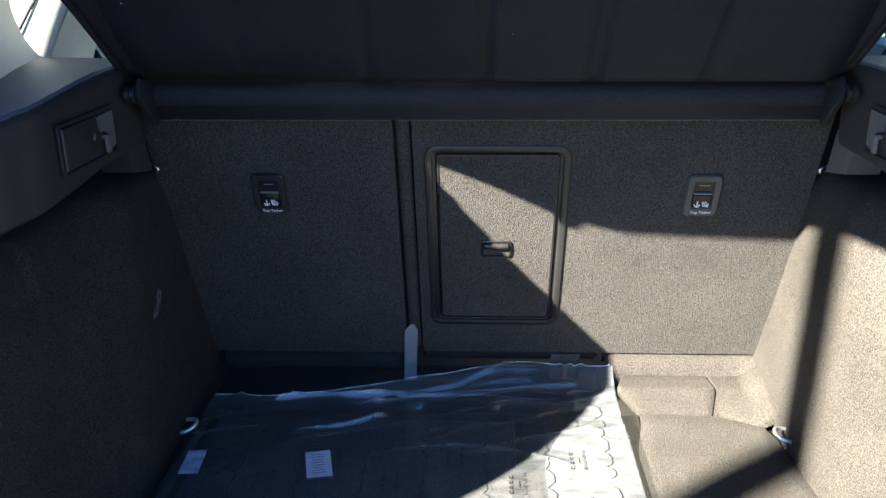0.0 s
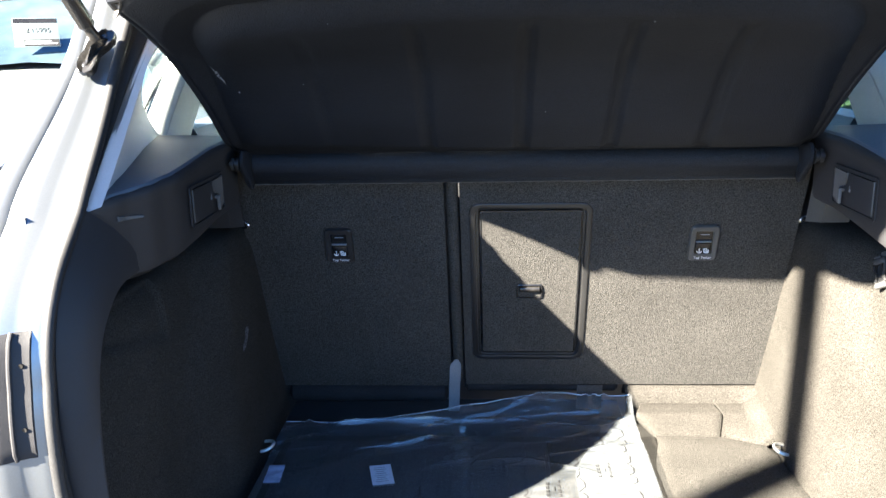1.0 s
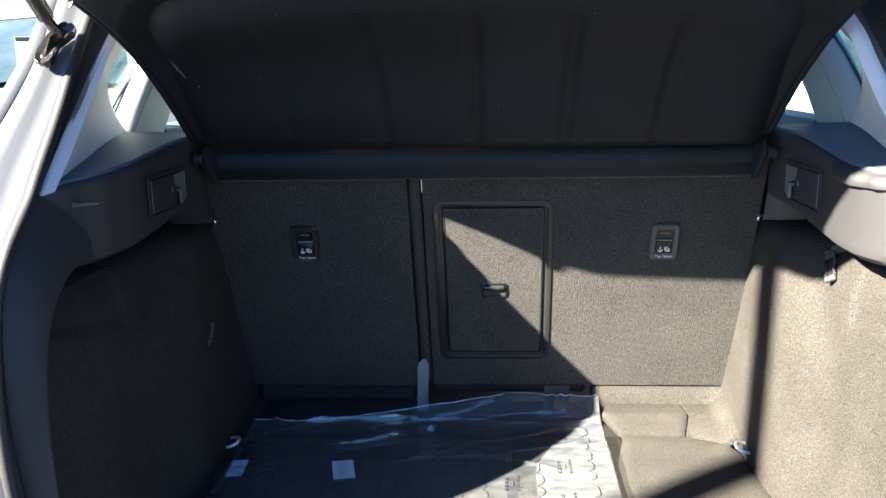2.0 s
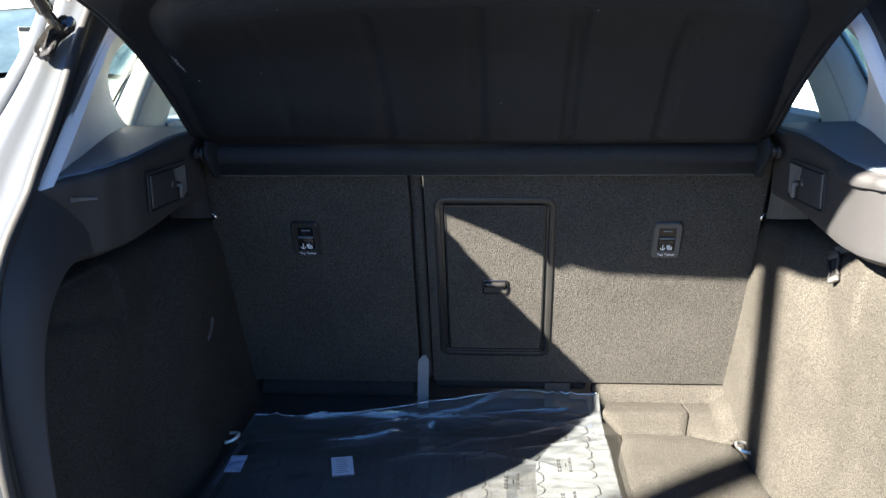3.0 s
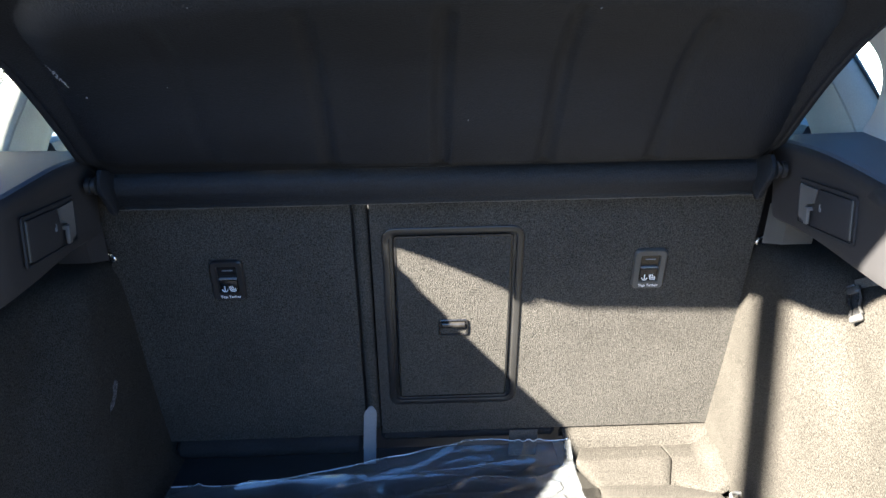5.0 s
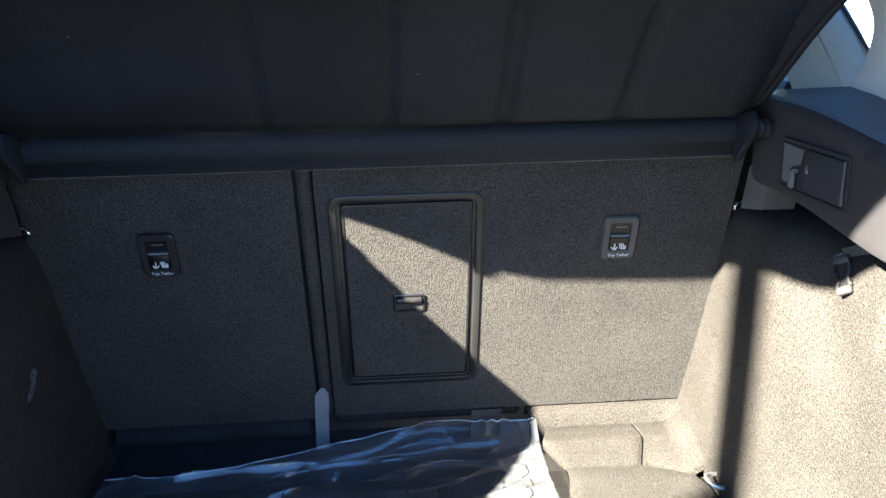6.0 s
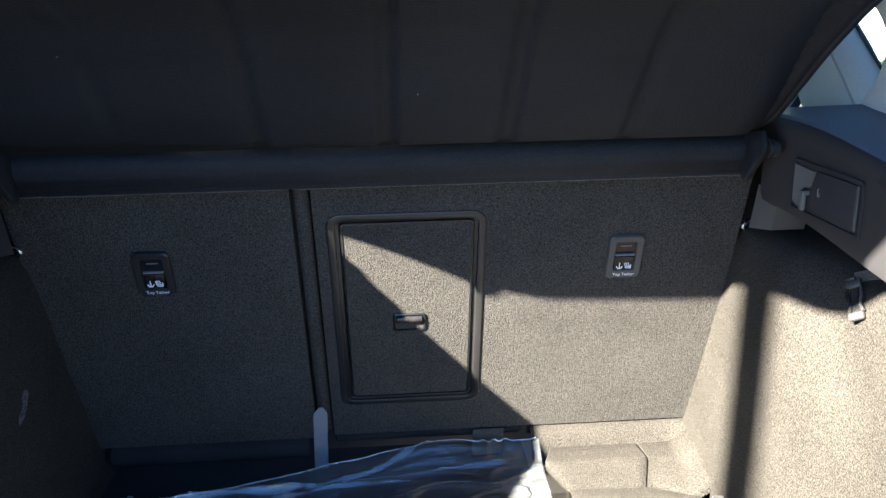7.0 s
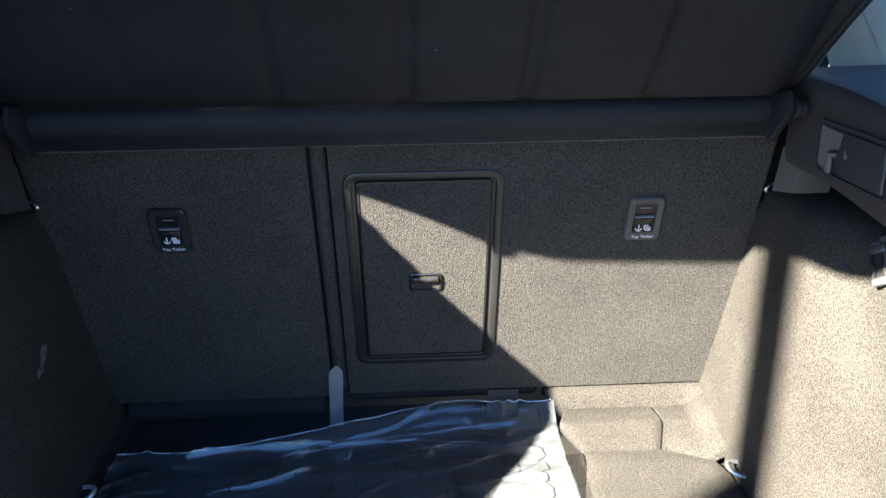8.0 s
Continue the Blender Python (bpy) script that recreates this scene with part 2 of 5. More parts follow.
def thick(bm, rows, way):
    """A sheet with thickness: the rows of points, and the same rows moved by way, joined at the rim."""
    way = Vector(way)
    nr, nc = len(rows), len(rows[0])
    a = [[bm.verts.new(Vector(p)) for p in r] for r in rows]
    b = [[bm.verts.new(Vector(p) + way) for p in r] for r in rows]
    for i in range(nr - 1):
        for j in range(nc - 1):
            bm.faces.new((a[i][j], a[i][j + 1], a[i + 1][j + 1], a[i + 1][j]))
            bm.faces.new((b[i][j], b[i + 1][j], b[i + 1][j + 1], b[i][j + 1]))
    for j in range(nc - 1):
        bm.faces.new((a[0][j], b[0][j], b[0][j + 1], a[0][j + 1]))
        bm.faces.new((a[-1][j], a[-1][j + 1], b[-1][j + 1], b[-1][j]))
    for i in range(nr - 1):
        bm.faces.new((a[i][0], a[i + 1][0], b[i + 1][0], b[i][0]))
        bm.faces.new((a[i][-1], b[i][-1], b[i + 1][-1], a[i + 1][-1]))


def rrect(x0, x1, y0, y1, r, z=0.0, n=5):
    pts = []
    for cx, cy, a0 in ((x1 - r, y1 - r, 0), (x0 + r, y1 - r, 90), (x0 + r, y0 + r, 180), (x1 - r, y0 + r, 270)):
        for k in range(n + 1):
            a = radians(a0 + 90 * k / n)
            pts.append((cx + r * math.cos(a), cy + r * math.sin(a), z))
    return pts


def spline(pts, n):
    """A smooth line of n points through pts (Catmull-Rom)."""
    pts = [Vector(p) for p in pts]
    ext = [2 * pts[0] - pts[1], *pts, 2 * pts[-1] - pts[-2]]
    out = []
    for k in range(n):
        u = k / (n - 1) * (len(pts) - 1)
        i = min(int(u), len(pts) - 2)
        f = u - i
        a, b, c, d = ext[i:i + 4]
        out.append(0.5 * (2 * b + (c - a) * f + (2 * a - 5 * b + 4 * c - d) * f * f + (3 * b - a - 3 * c + d) * f ** 3))
    return out


def tube(bm, pts, r, n=8, cap=True, squash=1.0):
    """A round bar along the points; r: a radius, or one for each point."""
    pts = [Vector(p) for p in pts]
    loops, side = [], None
    for i, p in enumerate(pts):
        d = (pts[min(i + 1, len(pts) - 1)] - pts[max(i - 1, 0)]).normalized()
        if side is None:
            side = d.orthogonal().normalized()
        side = (side - d * side.dot(d)).normalized()
        up = d.cross(side)
        rr = r[i] if isinstance(r, (list, tuple)) else r
        loops.append([p + rr * (math.cos(2 * math.pi * k / n) * side + squash * math.sin(2 * math.pi * k / n) * up) for k in range(n)])
    loft(bm, loops, True, cap)


def step(a, b, x):
    u = min(max((x - a) / (b - a), 0), 1)
    return u * u * (3 - 2 * u)


def letters(text, size, mat, parent, m, name="lettering", depth=0.0002):
    """Flat writing in the built-in font as a mesh."""
    cu = bpy.data.curves.new(name, "FONT")
    cu.body, cu.size, cu.align_x, cu.align_y, cu.extrude = text, size, "CENTER", "CENTER", depth
    tmp = bpy.data.objects.new(name, cu)
    scene.collection.objects.link(tmp)
    me = bpy.data.meshes.new_from_object(tmp)
    bpy.data.objects.remove(tmp)
    me.transform(m)
    me.materials.clear()
    me.materials.append(mat)
    ob = new(name, me)
    ob.parent = parent
    return ob


# ---- the car's shell ----
FLOOR = 0.62
shell = empty("car_body", "silver-blue painted hatchback body with its tailgate open", "car")


def at_side(s, pts):
    return [(s * x, y, z) for x, y, z in pts]


# the opening's edge: inner line of the rubber seal, from the sill up to the roof
SEAL = [(0.600, 0.86, 0.66), (0.602, 0.835, 0.78), (0.605, 0.822, 0.88), (0.605, 0.812, 0.985), (0.605, 0.822, 1.09), (0.605, 0.862, 1.168),
        (0.604, 0.950, 1.247), (0.600, 1.066, 1.354), (0.590, 1.168, 1.452), (0.568, 1.25, 1.525), (0.51, 1.33, 1.575), (0.30, 1.40, 1.60), (0.0, 1.42, 1.605)]
JAMB = spline([(0.655, 0.81, 0.62), (0.652, 0.785, 0.80), (0.648, 0.770, 0.95), (0.650, 0.785, 1.09), (0.664, 0.842, 1.20), (0.672, 0.905, 1.30), (0.672, 0.965, 1.365), (0.672, 1.005, 1.41), (0.668, 1.058, 1.47), (0.664, 1.118, 1.53), (0.65, 1.19, 1.60)], 90)


def at_height(pts, z):
    for a, b in zip(pts, pts[1:]):
        if a.z <= z <= b.z:
            return a.lerp(b, (z - a.z) / max(b.z - a.z, 1e-6))
    return pts[-1] if z > pts[-1].z else pts[0]


EYE_POINT = Vector((0.055, -0.15, 1.46))


def toward_eye(pts):
    """Draws the upper points slightly towards an eye point, to fit the camera's view."""
    out = []
    for p in pts:
        p = Vector(p)
        out.append(EYE_POINT + (p - EYE_POINT) * (1 - 0.012 * step(1.25, 1.45, p.z)))
    return out


for s in (-1, 1):
    line = spline(toward_eye(SEAL), 60)
    ridge = []
    for q in JAMB:
        k = (q.x - 0.613) / 1.13
        ridge.append(Vector((0.613, q.y + 0.87 * k - 0.006, q.z - 0.82 * k)))
    bm = bmesh.new()
    rows = []
    for k in range(104):
        z = 0.665 + (1.56 - 0.665) * k / 103
        p, r = at_height(line, z), at_height(ridge, z)
        y1 = p.y + 0.80 * (min(r.y, p.y - 0.012) - p.y) + 0.006
        rows.append([(s * (p.x + dx + (0.613 - p.x) * f), p.y + 0.006 + (y1 - p.y - 0.006) * f, z) for f, dx in ((0.0, 0.014), (0.0, 0.008), (0.12, 0.002), (0.3, 0.0), (0.42, 0.004), (0.5, 0.005), (0.58, 0.003), (0.8, 0.001), (0.93, 0.002), (1.0, 0.004), (1.0, 0.012))])
    thick(bm, rows, (s * 0.003, 0, 0))
    seal = part("rubber_seal", bm, RUBBER, shell, "black rubber tailgate seal")
    bead = []
    for k in range(70):
        z = 0.67 + (1.545 - 0.67) * k / 69
        p, r = at_height(line, z), at_height(ridge, z)
        bead.append((s * 0.6105, p.y + 0.80 * (min(r.y, p.y - 0.012) - p.y) + 0.004, z))
    bm = bmesh.new()
    tube(bm, bead, 0.0085, 10)
    part("seal_bead", bm, RUBBER, seal)
    # painted channel outside the seal, stepped towards the outer skin
    rows = []
    for k in range(104):
        z = 0.665 + (1.56 - 0.665) * k / 103
        p, r = at_height(line, z), at_height(ridge, z)
        r = Vector((r.x, p.y + 0.80 * (min(r.y, p.y - 0.012) - p.y), z))
        row = [(s * p.x, p.y + 0.012, z), (s * (r.x + 0.004), r.y + 0.016, z), (s * (r.x + 0.001), r.y + 0.003, z), (s * r.x, r.y, z)]
        far = 0.04 + 0.07 * step(1.12, 1.25, z)
        wide = 1.02 + 0.68 * step(1.46, 1.25, z)
        for dx, dy in ((0.003, -0.002), (0.007, -0.004), (0.013, -0.006), (0.020, -0.010), (0.026, -0.015), (0.033, -0.0185), (0.041, -0.020), (0.0435, -0.0175), (0.0455, -0.0175), (0.048, -0.021), (0.055, -0.0245), (0.061, -0.027), (0.066, -0.022), (0.074, 0.03), (0.084, far)):
            row.append((s * (r.x + dx * wide), r.y + dy * wide, z))
        rows.append(row)
    bm = bmesh.new()
    thick(bm, rows, (0, 0.004, 0.0))
    part("door_jamb", bm, PAINT, shell, "bright painted tailgate channel")
    # dark moulding where the tail lamp is fixed, lying on the channel
    rows, ridge_line, holes = [], [], []
    for k in range(17):
        z = 0.960 + 0.160 * k / 16
        p, r = at_height(line, z), at_height(ridge, z)
        y = p.y + 0.80 * (min(r.y, p.y - 0.012) - p.y)
        lift = 0.004 if 0 < k < 16 else 0.0005
        cols = [(r.x + dx * 1.7, y + dy * 1.7 - up) for dx, dy, up in ((0.0075, -0.0042, -0.002), (0.0078, -0.0043, lift), (0.013, -0.006, lift), (0.020, -0.010, lift), (0.026, -0.015, lift), (0.033, -0.0185, lift), (0.041, -0.020, lift), (0.055, -0.0245, lift), (0.061, -0.027, lift))]
        rows.append([(s * x, yy, z) for x, yy in cols])
        ridge_line.append((s * cols[3][0], cols[3][1] - 0.001, z))
        holes.append((s * cols[2][0], cols[2][1], z))
    bm = bmesh.new()
    thick(bm, rows, (0, 0.003, 0))
    lampseat = part("lamp_moulding", bm, TRIM, shell, "dark plastic moulding beside the opening")
    bm = bmesh.new()
    tube(bm, ridge_line, 0.003, 8)
    part("ridge", bm, TRIM, lampseat)
    for k in (4, 12):
        x, y, z = holes[k]
        bm = bmesh.new()
        tube(bm, [(x, y + 0.002, z), (x, y - 0.0015, z)], 0.003, 10)
        part("screw", bm, DARK_METAL, lampseat)
    # outer skin of the rear wing, plain
    bm = bmesh.new()
    rows = []
    for k in range(15):
        row = []
        for y in (0.80, 0.85, 0.95, 1.1, 1.4, 1.58, 1.72, 2.0, 2.4, 2.9):
            z = 0.28 + (1.30 - 0.085 * step(1.5, 1.75, y) - 0.30 * step(0.98, 0.84, y) - 0.28) * k / 14
            row.append((s * (0.86 + 0.05 * math.sin(math.pi * (z - 0.2) / 1.3) - 0.10 * step(1.05, 1.35, z) - 0.12 * step(1.05, 0.72, y)), y, z))
        rows.append(row)
    thick(bm, rows, (-s * 0.004, 0, 0))
    part("rear_wing", bm, PAINT, shell)
    # unseen panel added behind the lining to stop sun leaking in
    bm = bmesh.new()
    thick(bm, [[(s * (0.715 - 0.055 * step(1.10, 0.86, y)), y, z) for y in (0.90, 0.95, 1.0, 1.1, 1.3, 1.5, 1.7, 1.9)] for z in (0.35, 0.7, 1.0, 1.15, 1.245)], (s * 0.003, 0, 0))
    part("inner_panel", bm, PAINT, shell)
    # D pillar trim: a pale strip along the seal and a flat face to the quarter window
    a = [(0.604, 0.950, 1.243), (0.603, 1.000, 1.290), (0.600, 1.077, 1.356), (0.595, 1.133, 1.410), (0.588, 1.183, 1.460), (0.562, 1.255, 1.525), (0.515, 1.33, 1.57)]
    b = [(0.592, 0.970, 1.247), (0.590, 1.022, 1.289), (0.587, 1.092, 1.350), (0.582, 1.143, 1.403), (0.576, 1.190, 1.452), (0.555, 1.275, 1.515), (0.508, 1.36, 1.56)]
    c = [(0.609, 1.10, 1.272), (0.645, 1.29, 1.286), (0.680, 1.424, 1.288), (0.680, 1.392, 1.325), (0.680, 1.372, 1.362), (0.678, 1.370, 1.395), (0.674, 1.398, 1.430), (0.655, 1.45, 1.470), (0.62, 1.51, 1.52)]
    n = 24
    a, b, c = spline(toward_eye(a), n), spline(toward_eye(b), n), spline(c, n)
    rows = []
    for p, q, r in zip(a, b, c):
        rows.append([p, p.lerp(q, 0.12) + Vector((-0.003, 0, 0)), p.lerp(q, 0.88) + Vector((-0.003, 0, 0)), q, q.lerp(r, 0.05) + Vector((0.004, 0, 0)), q.lerp(r, 0.35), q.lerp(r, 0.7), q.lerp(r, 0.94), r, r + Vector((0.02, 0.004, 0))])
    bm = bmesh.new()
    thick(bm, [[(s * p.x, p.y, p.z) for p in row] for row in rows], (s * 0.006, 0, 0))
    part("pillar_trim", bm, PILLAR, shell, "pale grey pillar trim")
    # outer skin of the rear pillar between the opening and the quarter window
    bm = bmesh.new()
    rows = []
    for k in range(10):
        z = 1.24 + 0.34 * k / 9
        x = 0.752 - 0.085 * (z - 1.24) / 0.34
        y0, y1 = at_height(JAMB, z).y + 0.075, 1.375 + 0.5 * max(0.0, z - 1.42)
        rows.append([(s * (x - 0.03), y0, z), (s * x, y0 + 0.03, z), (s * x, y0 * 0.5 + y1 * 0.5, z), (s * (x - 0.004), y1, z), (s * (x - 0.02), y1 + 0.004, z)])
    thick(bm, rows, (-s * 0.004, 0, 0))
    part("rear_pillar", bm, PAINT, shell)
    # C pillar trim, cream, with a seam, leaning inwards and forwards
    bm = bmesh.new()
    rows = []
    for k in range(9):
        f = k / 8
        z = 1.24 + 0.36 * f
        y0, y1 = 1.355 + 0.9 * (z - 1.24), 1.632 + 0.9 * (z - 1.24)
        x0 = 0.712 - 0.10 * f * f
        rows.append([(s * (x0 + d), y0 + (y1 - y0) * g, z) for d, g in ((0.014, 0.05), (0.006, 0.0), (0.0, 0.002), (-0.010, 0.015), (-0.020, 0.045), (-0.029, 0.085), (-0.034, 0.11), (-0.030, 0.118), (-0.036, 0.126), (-0.042, 0.2), (-0.046, 0.32), (-0.036, 0.6), (-0.010, 0.94), (0.004, 1.0), (0.05, 1.03))])
    thick(bm, rows, (s * 0.01, 0, 0))
    part("centre_pillar_trim", bm, CREAM, shell, "cream rear pillar trim with a seam")
    bm = bmesh.new()
    tube(bm, [(s * 0.721, 1.358, 1.25), (s * 0.719, 1.42, 1.32), (s * 0.696, 1.515, 1.42), (s * 0.622, 1.672, 1.60)], 0.003, 6)
    part("window_rubber", bm, RUBBER, shell)
    # quarter window and rear door window
    for nm, pts in (("quarter_window", [(0.735, 1.20, 1.27), (0.735, 1.40, 1.27), (0.635, 1.69, 1.60), (0.625, 1.40, 1.58)]), ("rear_window", [(0.75, 1.71, 1.27), (0.75, 2.7, 1.25), (0.64, 2.7, 1.58), (0.64, 1.93, 1.60)])):
        bm = bmesh.new()
        thick(bm, [at_side(s, pts[:2]), at_side(s, [pts[3], pts[2]])], (s * 0.004, 0, 0))
        part(nm, bm, GLASS, shell).visible_shadow = False
    # door top and the cream shoulder below the rear window
    bm = bmesh.new()
    rows = [[(s * x, y, z) for x, z in ((0.66, 0.4), (0.67, 1.15), (0.685, 1.255), (0.70, 1.283), (0.74, 1.290), (0.80, 1.262))] for y in (1.66, 1.9, 2.2, 2.7, 2.9)]
    thick(bm, rows, (s * 0.01, 0, -0.01))
    part("door_trim", bm, SKY_TINTED_TRIM, shell)
    # gas strut and its bracket on the channel
    ball, top = Vector((s * 0.632, 1.100, 1.470)), Vector((s * 0.758, 0.928, 1.85))
    strut = empty("gas_strut", "black gas strut on a riveted bracket", "gas strut", "tailgate struts")
    bm = bmesh.new()
    tube(bm, [ball.lerp(top, f) for f in (0.05, 0.06, 0.9, 0.91)], [0.010, 0.0125, 0.0125, 0.006], 14)
    part("cylinder", bm, DARK_METAL, strut)
    bm = bmesh.new()
    tube(bm, [ball.lerp(top, f) for f in (-0.02, 0.0, 0.025, 0.055)], [0.007, 0.0105, 0.0085, 0.0075], 12)
    part("end_socket", bm, DARK_METAL, strut)
    bm = bmesh.new()
    way = Vector((s * 0.003, -0.036, -0.040))
    nrm = Vector((-s * 0.25, -0.74, 0.62)).normalized()
    side = way.cross(nrm).normalized()
    side = side if side.x * s > 0 else -side
    prof = [(-0.40, 0.005, -0.012), (-0.34, 0.011, -0.012), (-0.1, 0.0155, -0.009), (0.15, 0.0155, -0.003), (0.40, 0.012, 0.001), (0.65, 0.0135, 0.003), (0.90, 0.014, 0.003), (1.08, 0.011, 0.003), (1.16, 0.005, 0.003)]
    rows = []
    for f, w, o in prof:
        c = ball + way * f + side * o
        h = 0.010 * math.exp(-((f - 0.35) / 0.3) ** 2)
        rows.append([c - side * w, c - side * w * 0.85 + nrm * 0.005, c - side * w * 0.45 + nrm * 0.003, c - side * w * 0.1 + nrm * (0.003 + 1.3 * h), c + side * w * 0.2 + nrm * (0.002 + 0.2 * h), c + side * w * 0.85 + nrm * 0.005, c + side * w])
    thick(bm, rows, nrm * -0.008)
    bracket = part("bracket", bm, DARK_METAL, strut)
    for f, o in ((-0.15, -0.010), (0.88, 0.003)):
        bm = bmesh.new()
        c = ball + way * f + side * o
        tube(bm, [c + nrm * k for k in (-0.012, 0.002)] + [c + nrm * 0.004], [0.006, 0.006, 0.003], 10)
        part("rivet", bm, DARK_METAL, bracket)

# pillar trims sheared a little to the left to fit the camera's view
for ob in shell.children_recursive:
    if ob.name.split(".")[0] == "pillar_trim":
        for v in ob.data.vertices:
            v.co.x -= 0.008 * step(1.20, 1.42, v.co.z)

# roof with its lining, floor pan and the closed front of the cabin
bm = bmesh.new()
rows = [[(x, y, 1.655 - 0.045 * (x / 0.6) ** 2 - 0.05 * step(1.9, 1.3, y)) for x in (-0.66, -0.55, -0.4, -0.2, 0, 0.2, 0.4, 0.55, 0.66)] for y in (1.15, 1.3, 1.45, 1.6, 1.9, 2.3, 2.9)]
thick(bm, rows, (0, 0, 0.02))
part("roof", bm, PAINT, shell)
bm = bmesh.new()
thick(bm, [[(x, y, z - 0.03) for x, y, z in r] for r in rows[1:]], (0, 0, 0.012))
part("roof_lining", bm, HEADLINER, shell)
bm = bmesh.new()
box(bm, -0.86, 0.86, 0.84, 2.9, 0.34, 0.40, 0.02)
part("floor_pan", bm, BLACK, shell)
bm = bmesh.new()
box(bm, -0.84, 0.84, 2.88, 2.93, 0.34, 1.05, 0.02)
part("cabin_front", bm, BLACK, shell)
bm = bmesh.new()
thick(bm, [[(x, 0.78 - 0.05 * math.cos(x * 1.7), z) for x in (-0.78, -0.5, 0, 0.5, 0.78)] for z in (0.30, 0.45, 0.60, 0.655)], (0, 0.06, 0))
part("bumper", bm, PAINT, shell)
bm = bmesh.new()
box(bm, -0.60, 0.60, 0.75, 0.90, 0.60, 0.665, 0.015)
part("sill_cover", bm, BLACK, shell)

# the rest of the car ahead of the cabin: front sides, bonnet, screen, roof edge, wheels and front bumper
for s in (-1, 1):
    bm = bmesh.new()
    rows = []
    for k in range(10):
        f = k / 9
        row = []
        for y in (2.9, 3.2, 3.6, 4.0, 4.4, 4.75, 4.98):
            z = 0.28 + (1.215 - 0.20 * step(2.9, 4.9, y) - 0.28) * f
            row.append((s * (0.86 + 0.05 * math.sin(math.pi * (z - 0.2) / 1.3) - 0.06 * f * step(0.6, 1.0, f) - 0.22 * step(4.3, 5.05, y)), y, z))
        rows.append(row)
    thick(bm, rows, (-s * 0.004, 0, 0))
    part("front_wing", bm, PAINT, shell)
    bm = bmesh.new()
    tube(bm, [(s * 0.60, 2.72, 1.60), (s * 0.68, 3.15, 1.38), (s * 0.76, 3.65, 1.10)], 0.035, 10)
    part("windscreen_pillar", bm, PAINT, shell)
    for y in (1.62, 4.18):
        bm = bmesh.new()
        ring = [(0.20, 0.09), (0.30, 0.10), (0.325, 0.075), (0.33, 0.0), (0.325, -0.075), (0.30, -0.10), (0.20, -0.09)]
        loft(bm, [[(s * 0.83 + w, y + r * math.cos(2 * math.pi * k / 28), 0.33 + r * math.sin(2 * math.pi * k / 28)) for r, w in ring] for k in range(29)], False)
        wheel = part("wheel", bm, RUBBER, shell, "black tyre")
        bm = bmesh.new()
        for q in range(5):
            a = 2 * math.pi * q / 5
            tube(bm, [(s * 0.90, y, 0.33), (s * 0.90, y + 0.21 * math.cos(a), 0.33 + 0.21 * math.sin(a))], [0.035, 0.022], 8)
        part("rim", bm, CHROME, wheel, "silver spoked rim")
bm = bmesh.new()
thick(bm, [[(0.80 * u * (1 - 0.25 * step(4.3, 5.05, y)), y, z + 0.05 * (1 - u * u)) for u in (-1, -0.8, -0.4, 0, 0.4, 0.8, 1)] for y, z in ((3.55, 1.09), (4.0, 1.06), (4.4, 1.03), (4.75, 0.97), (4.98, 0.86))], (0, 0, -0.01))
part("bonnet", bm, PAINT, shell)
bm = bmesh.new()
thick(bm, [[(w * u, y + 0.06 * (1 - u * u), z) for u in (-1, -0.5, 0, 0.5, 1)] for y, z, w in ((2.74, 1.60, 0.60), (3.15, 1.38, 0.67), (3.62, 1.12, 0.75))], (0, 0, 0.005))
part("windscreen", bm, GLASS, shell).visible_shadow = False
bm = bmesh.new()
thick(bm, [[(0.66 * u, 4.97 + 0.10 * (1 - u * u), z) for u in (-1, -0.6, 0, 0.6, 1)] for z in (0.28, 0.45, 0.65, 0.86)], (0, -0.05, 0))
part("front_bumper", bm, PAINT, shell)

# open tailgate overhead
tailgate = part("tailgate", bmesh.new(), PAINT, shell)
bm = bmesh.new()
rows = []
for k in range(57):
    f = k / 56
    y = 1.33 - 1.05 * f
    z = 1.64 + 0.287 * (1.33 - y) - 0.018 * step(0.72, 0.97, f) + 0.062 * step(0.972, 1.0, f)
    w = 0.60 + 0.022 * step(0.0, 0.5, f) - 0.03 * step(0.9, 1.0, f)
    rows.append([(w * u, y - 0.03 * f * (1 - u * u), z + 0.05 * (1 - u * u)) for u in (-1, -0.8, -0.4, 0, 0.4, 0.8, 1)])
outer = [[(x * 1.004, y - 0.006, z + 0.040) for x, y, z in r] for r in rows]
thick(bm, rows, (0, -0.02, 0.035))
me = bpy.data.meshes.new("tailgate")
bmesh.ops.recalc_face_normals(bm, faces=bm.faces)
bm.to_mesh(me)
bm.free()
me.materials.append(BLACK)
tailgate.data = me
bm = bmesh.new()
thick(bm, outer, (0, 0, 0.004))
part("outer_skin", bm, PAINT, tailgate, "silver-blue painted outer panel")

# ---- load space lining ----
TRIM_X = {-1: [(0.80, 0.08), (0.95, 0.076), (1.0, 0.048), (1.06, 0.02), (1.12, 0.004), (1.2, 0.0), (1.45, 0.0)],
          1: [(0.80, 0.08), (0.956, 0.070), (0.975, 0.046), (1.0, 0.022), (1.04, 0.006), (1.09, 0.0), (1.45, 0.0)]}


def trim_out(s, y):
    """How far the side shelf's face stands back from its front part."""
    for (ya, xa), (yb, xb) in zip(TRIM_X[s], TRIM_X[s][1:]):
        if y <= yb:
            return xa + (xb - xa) * step(ya, yb, y)
    return 0.0


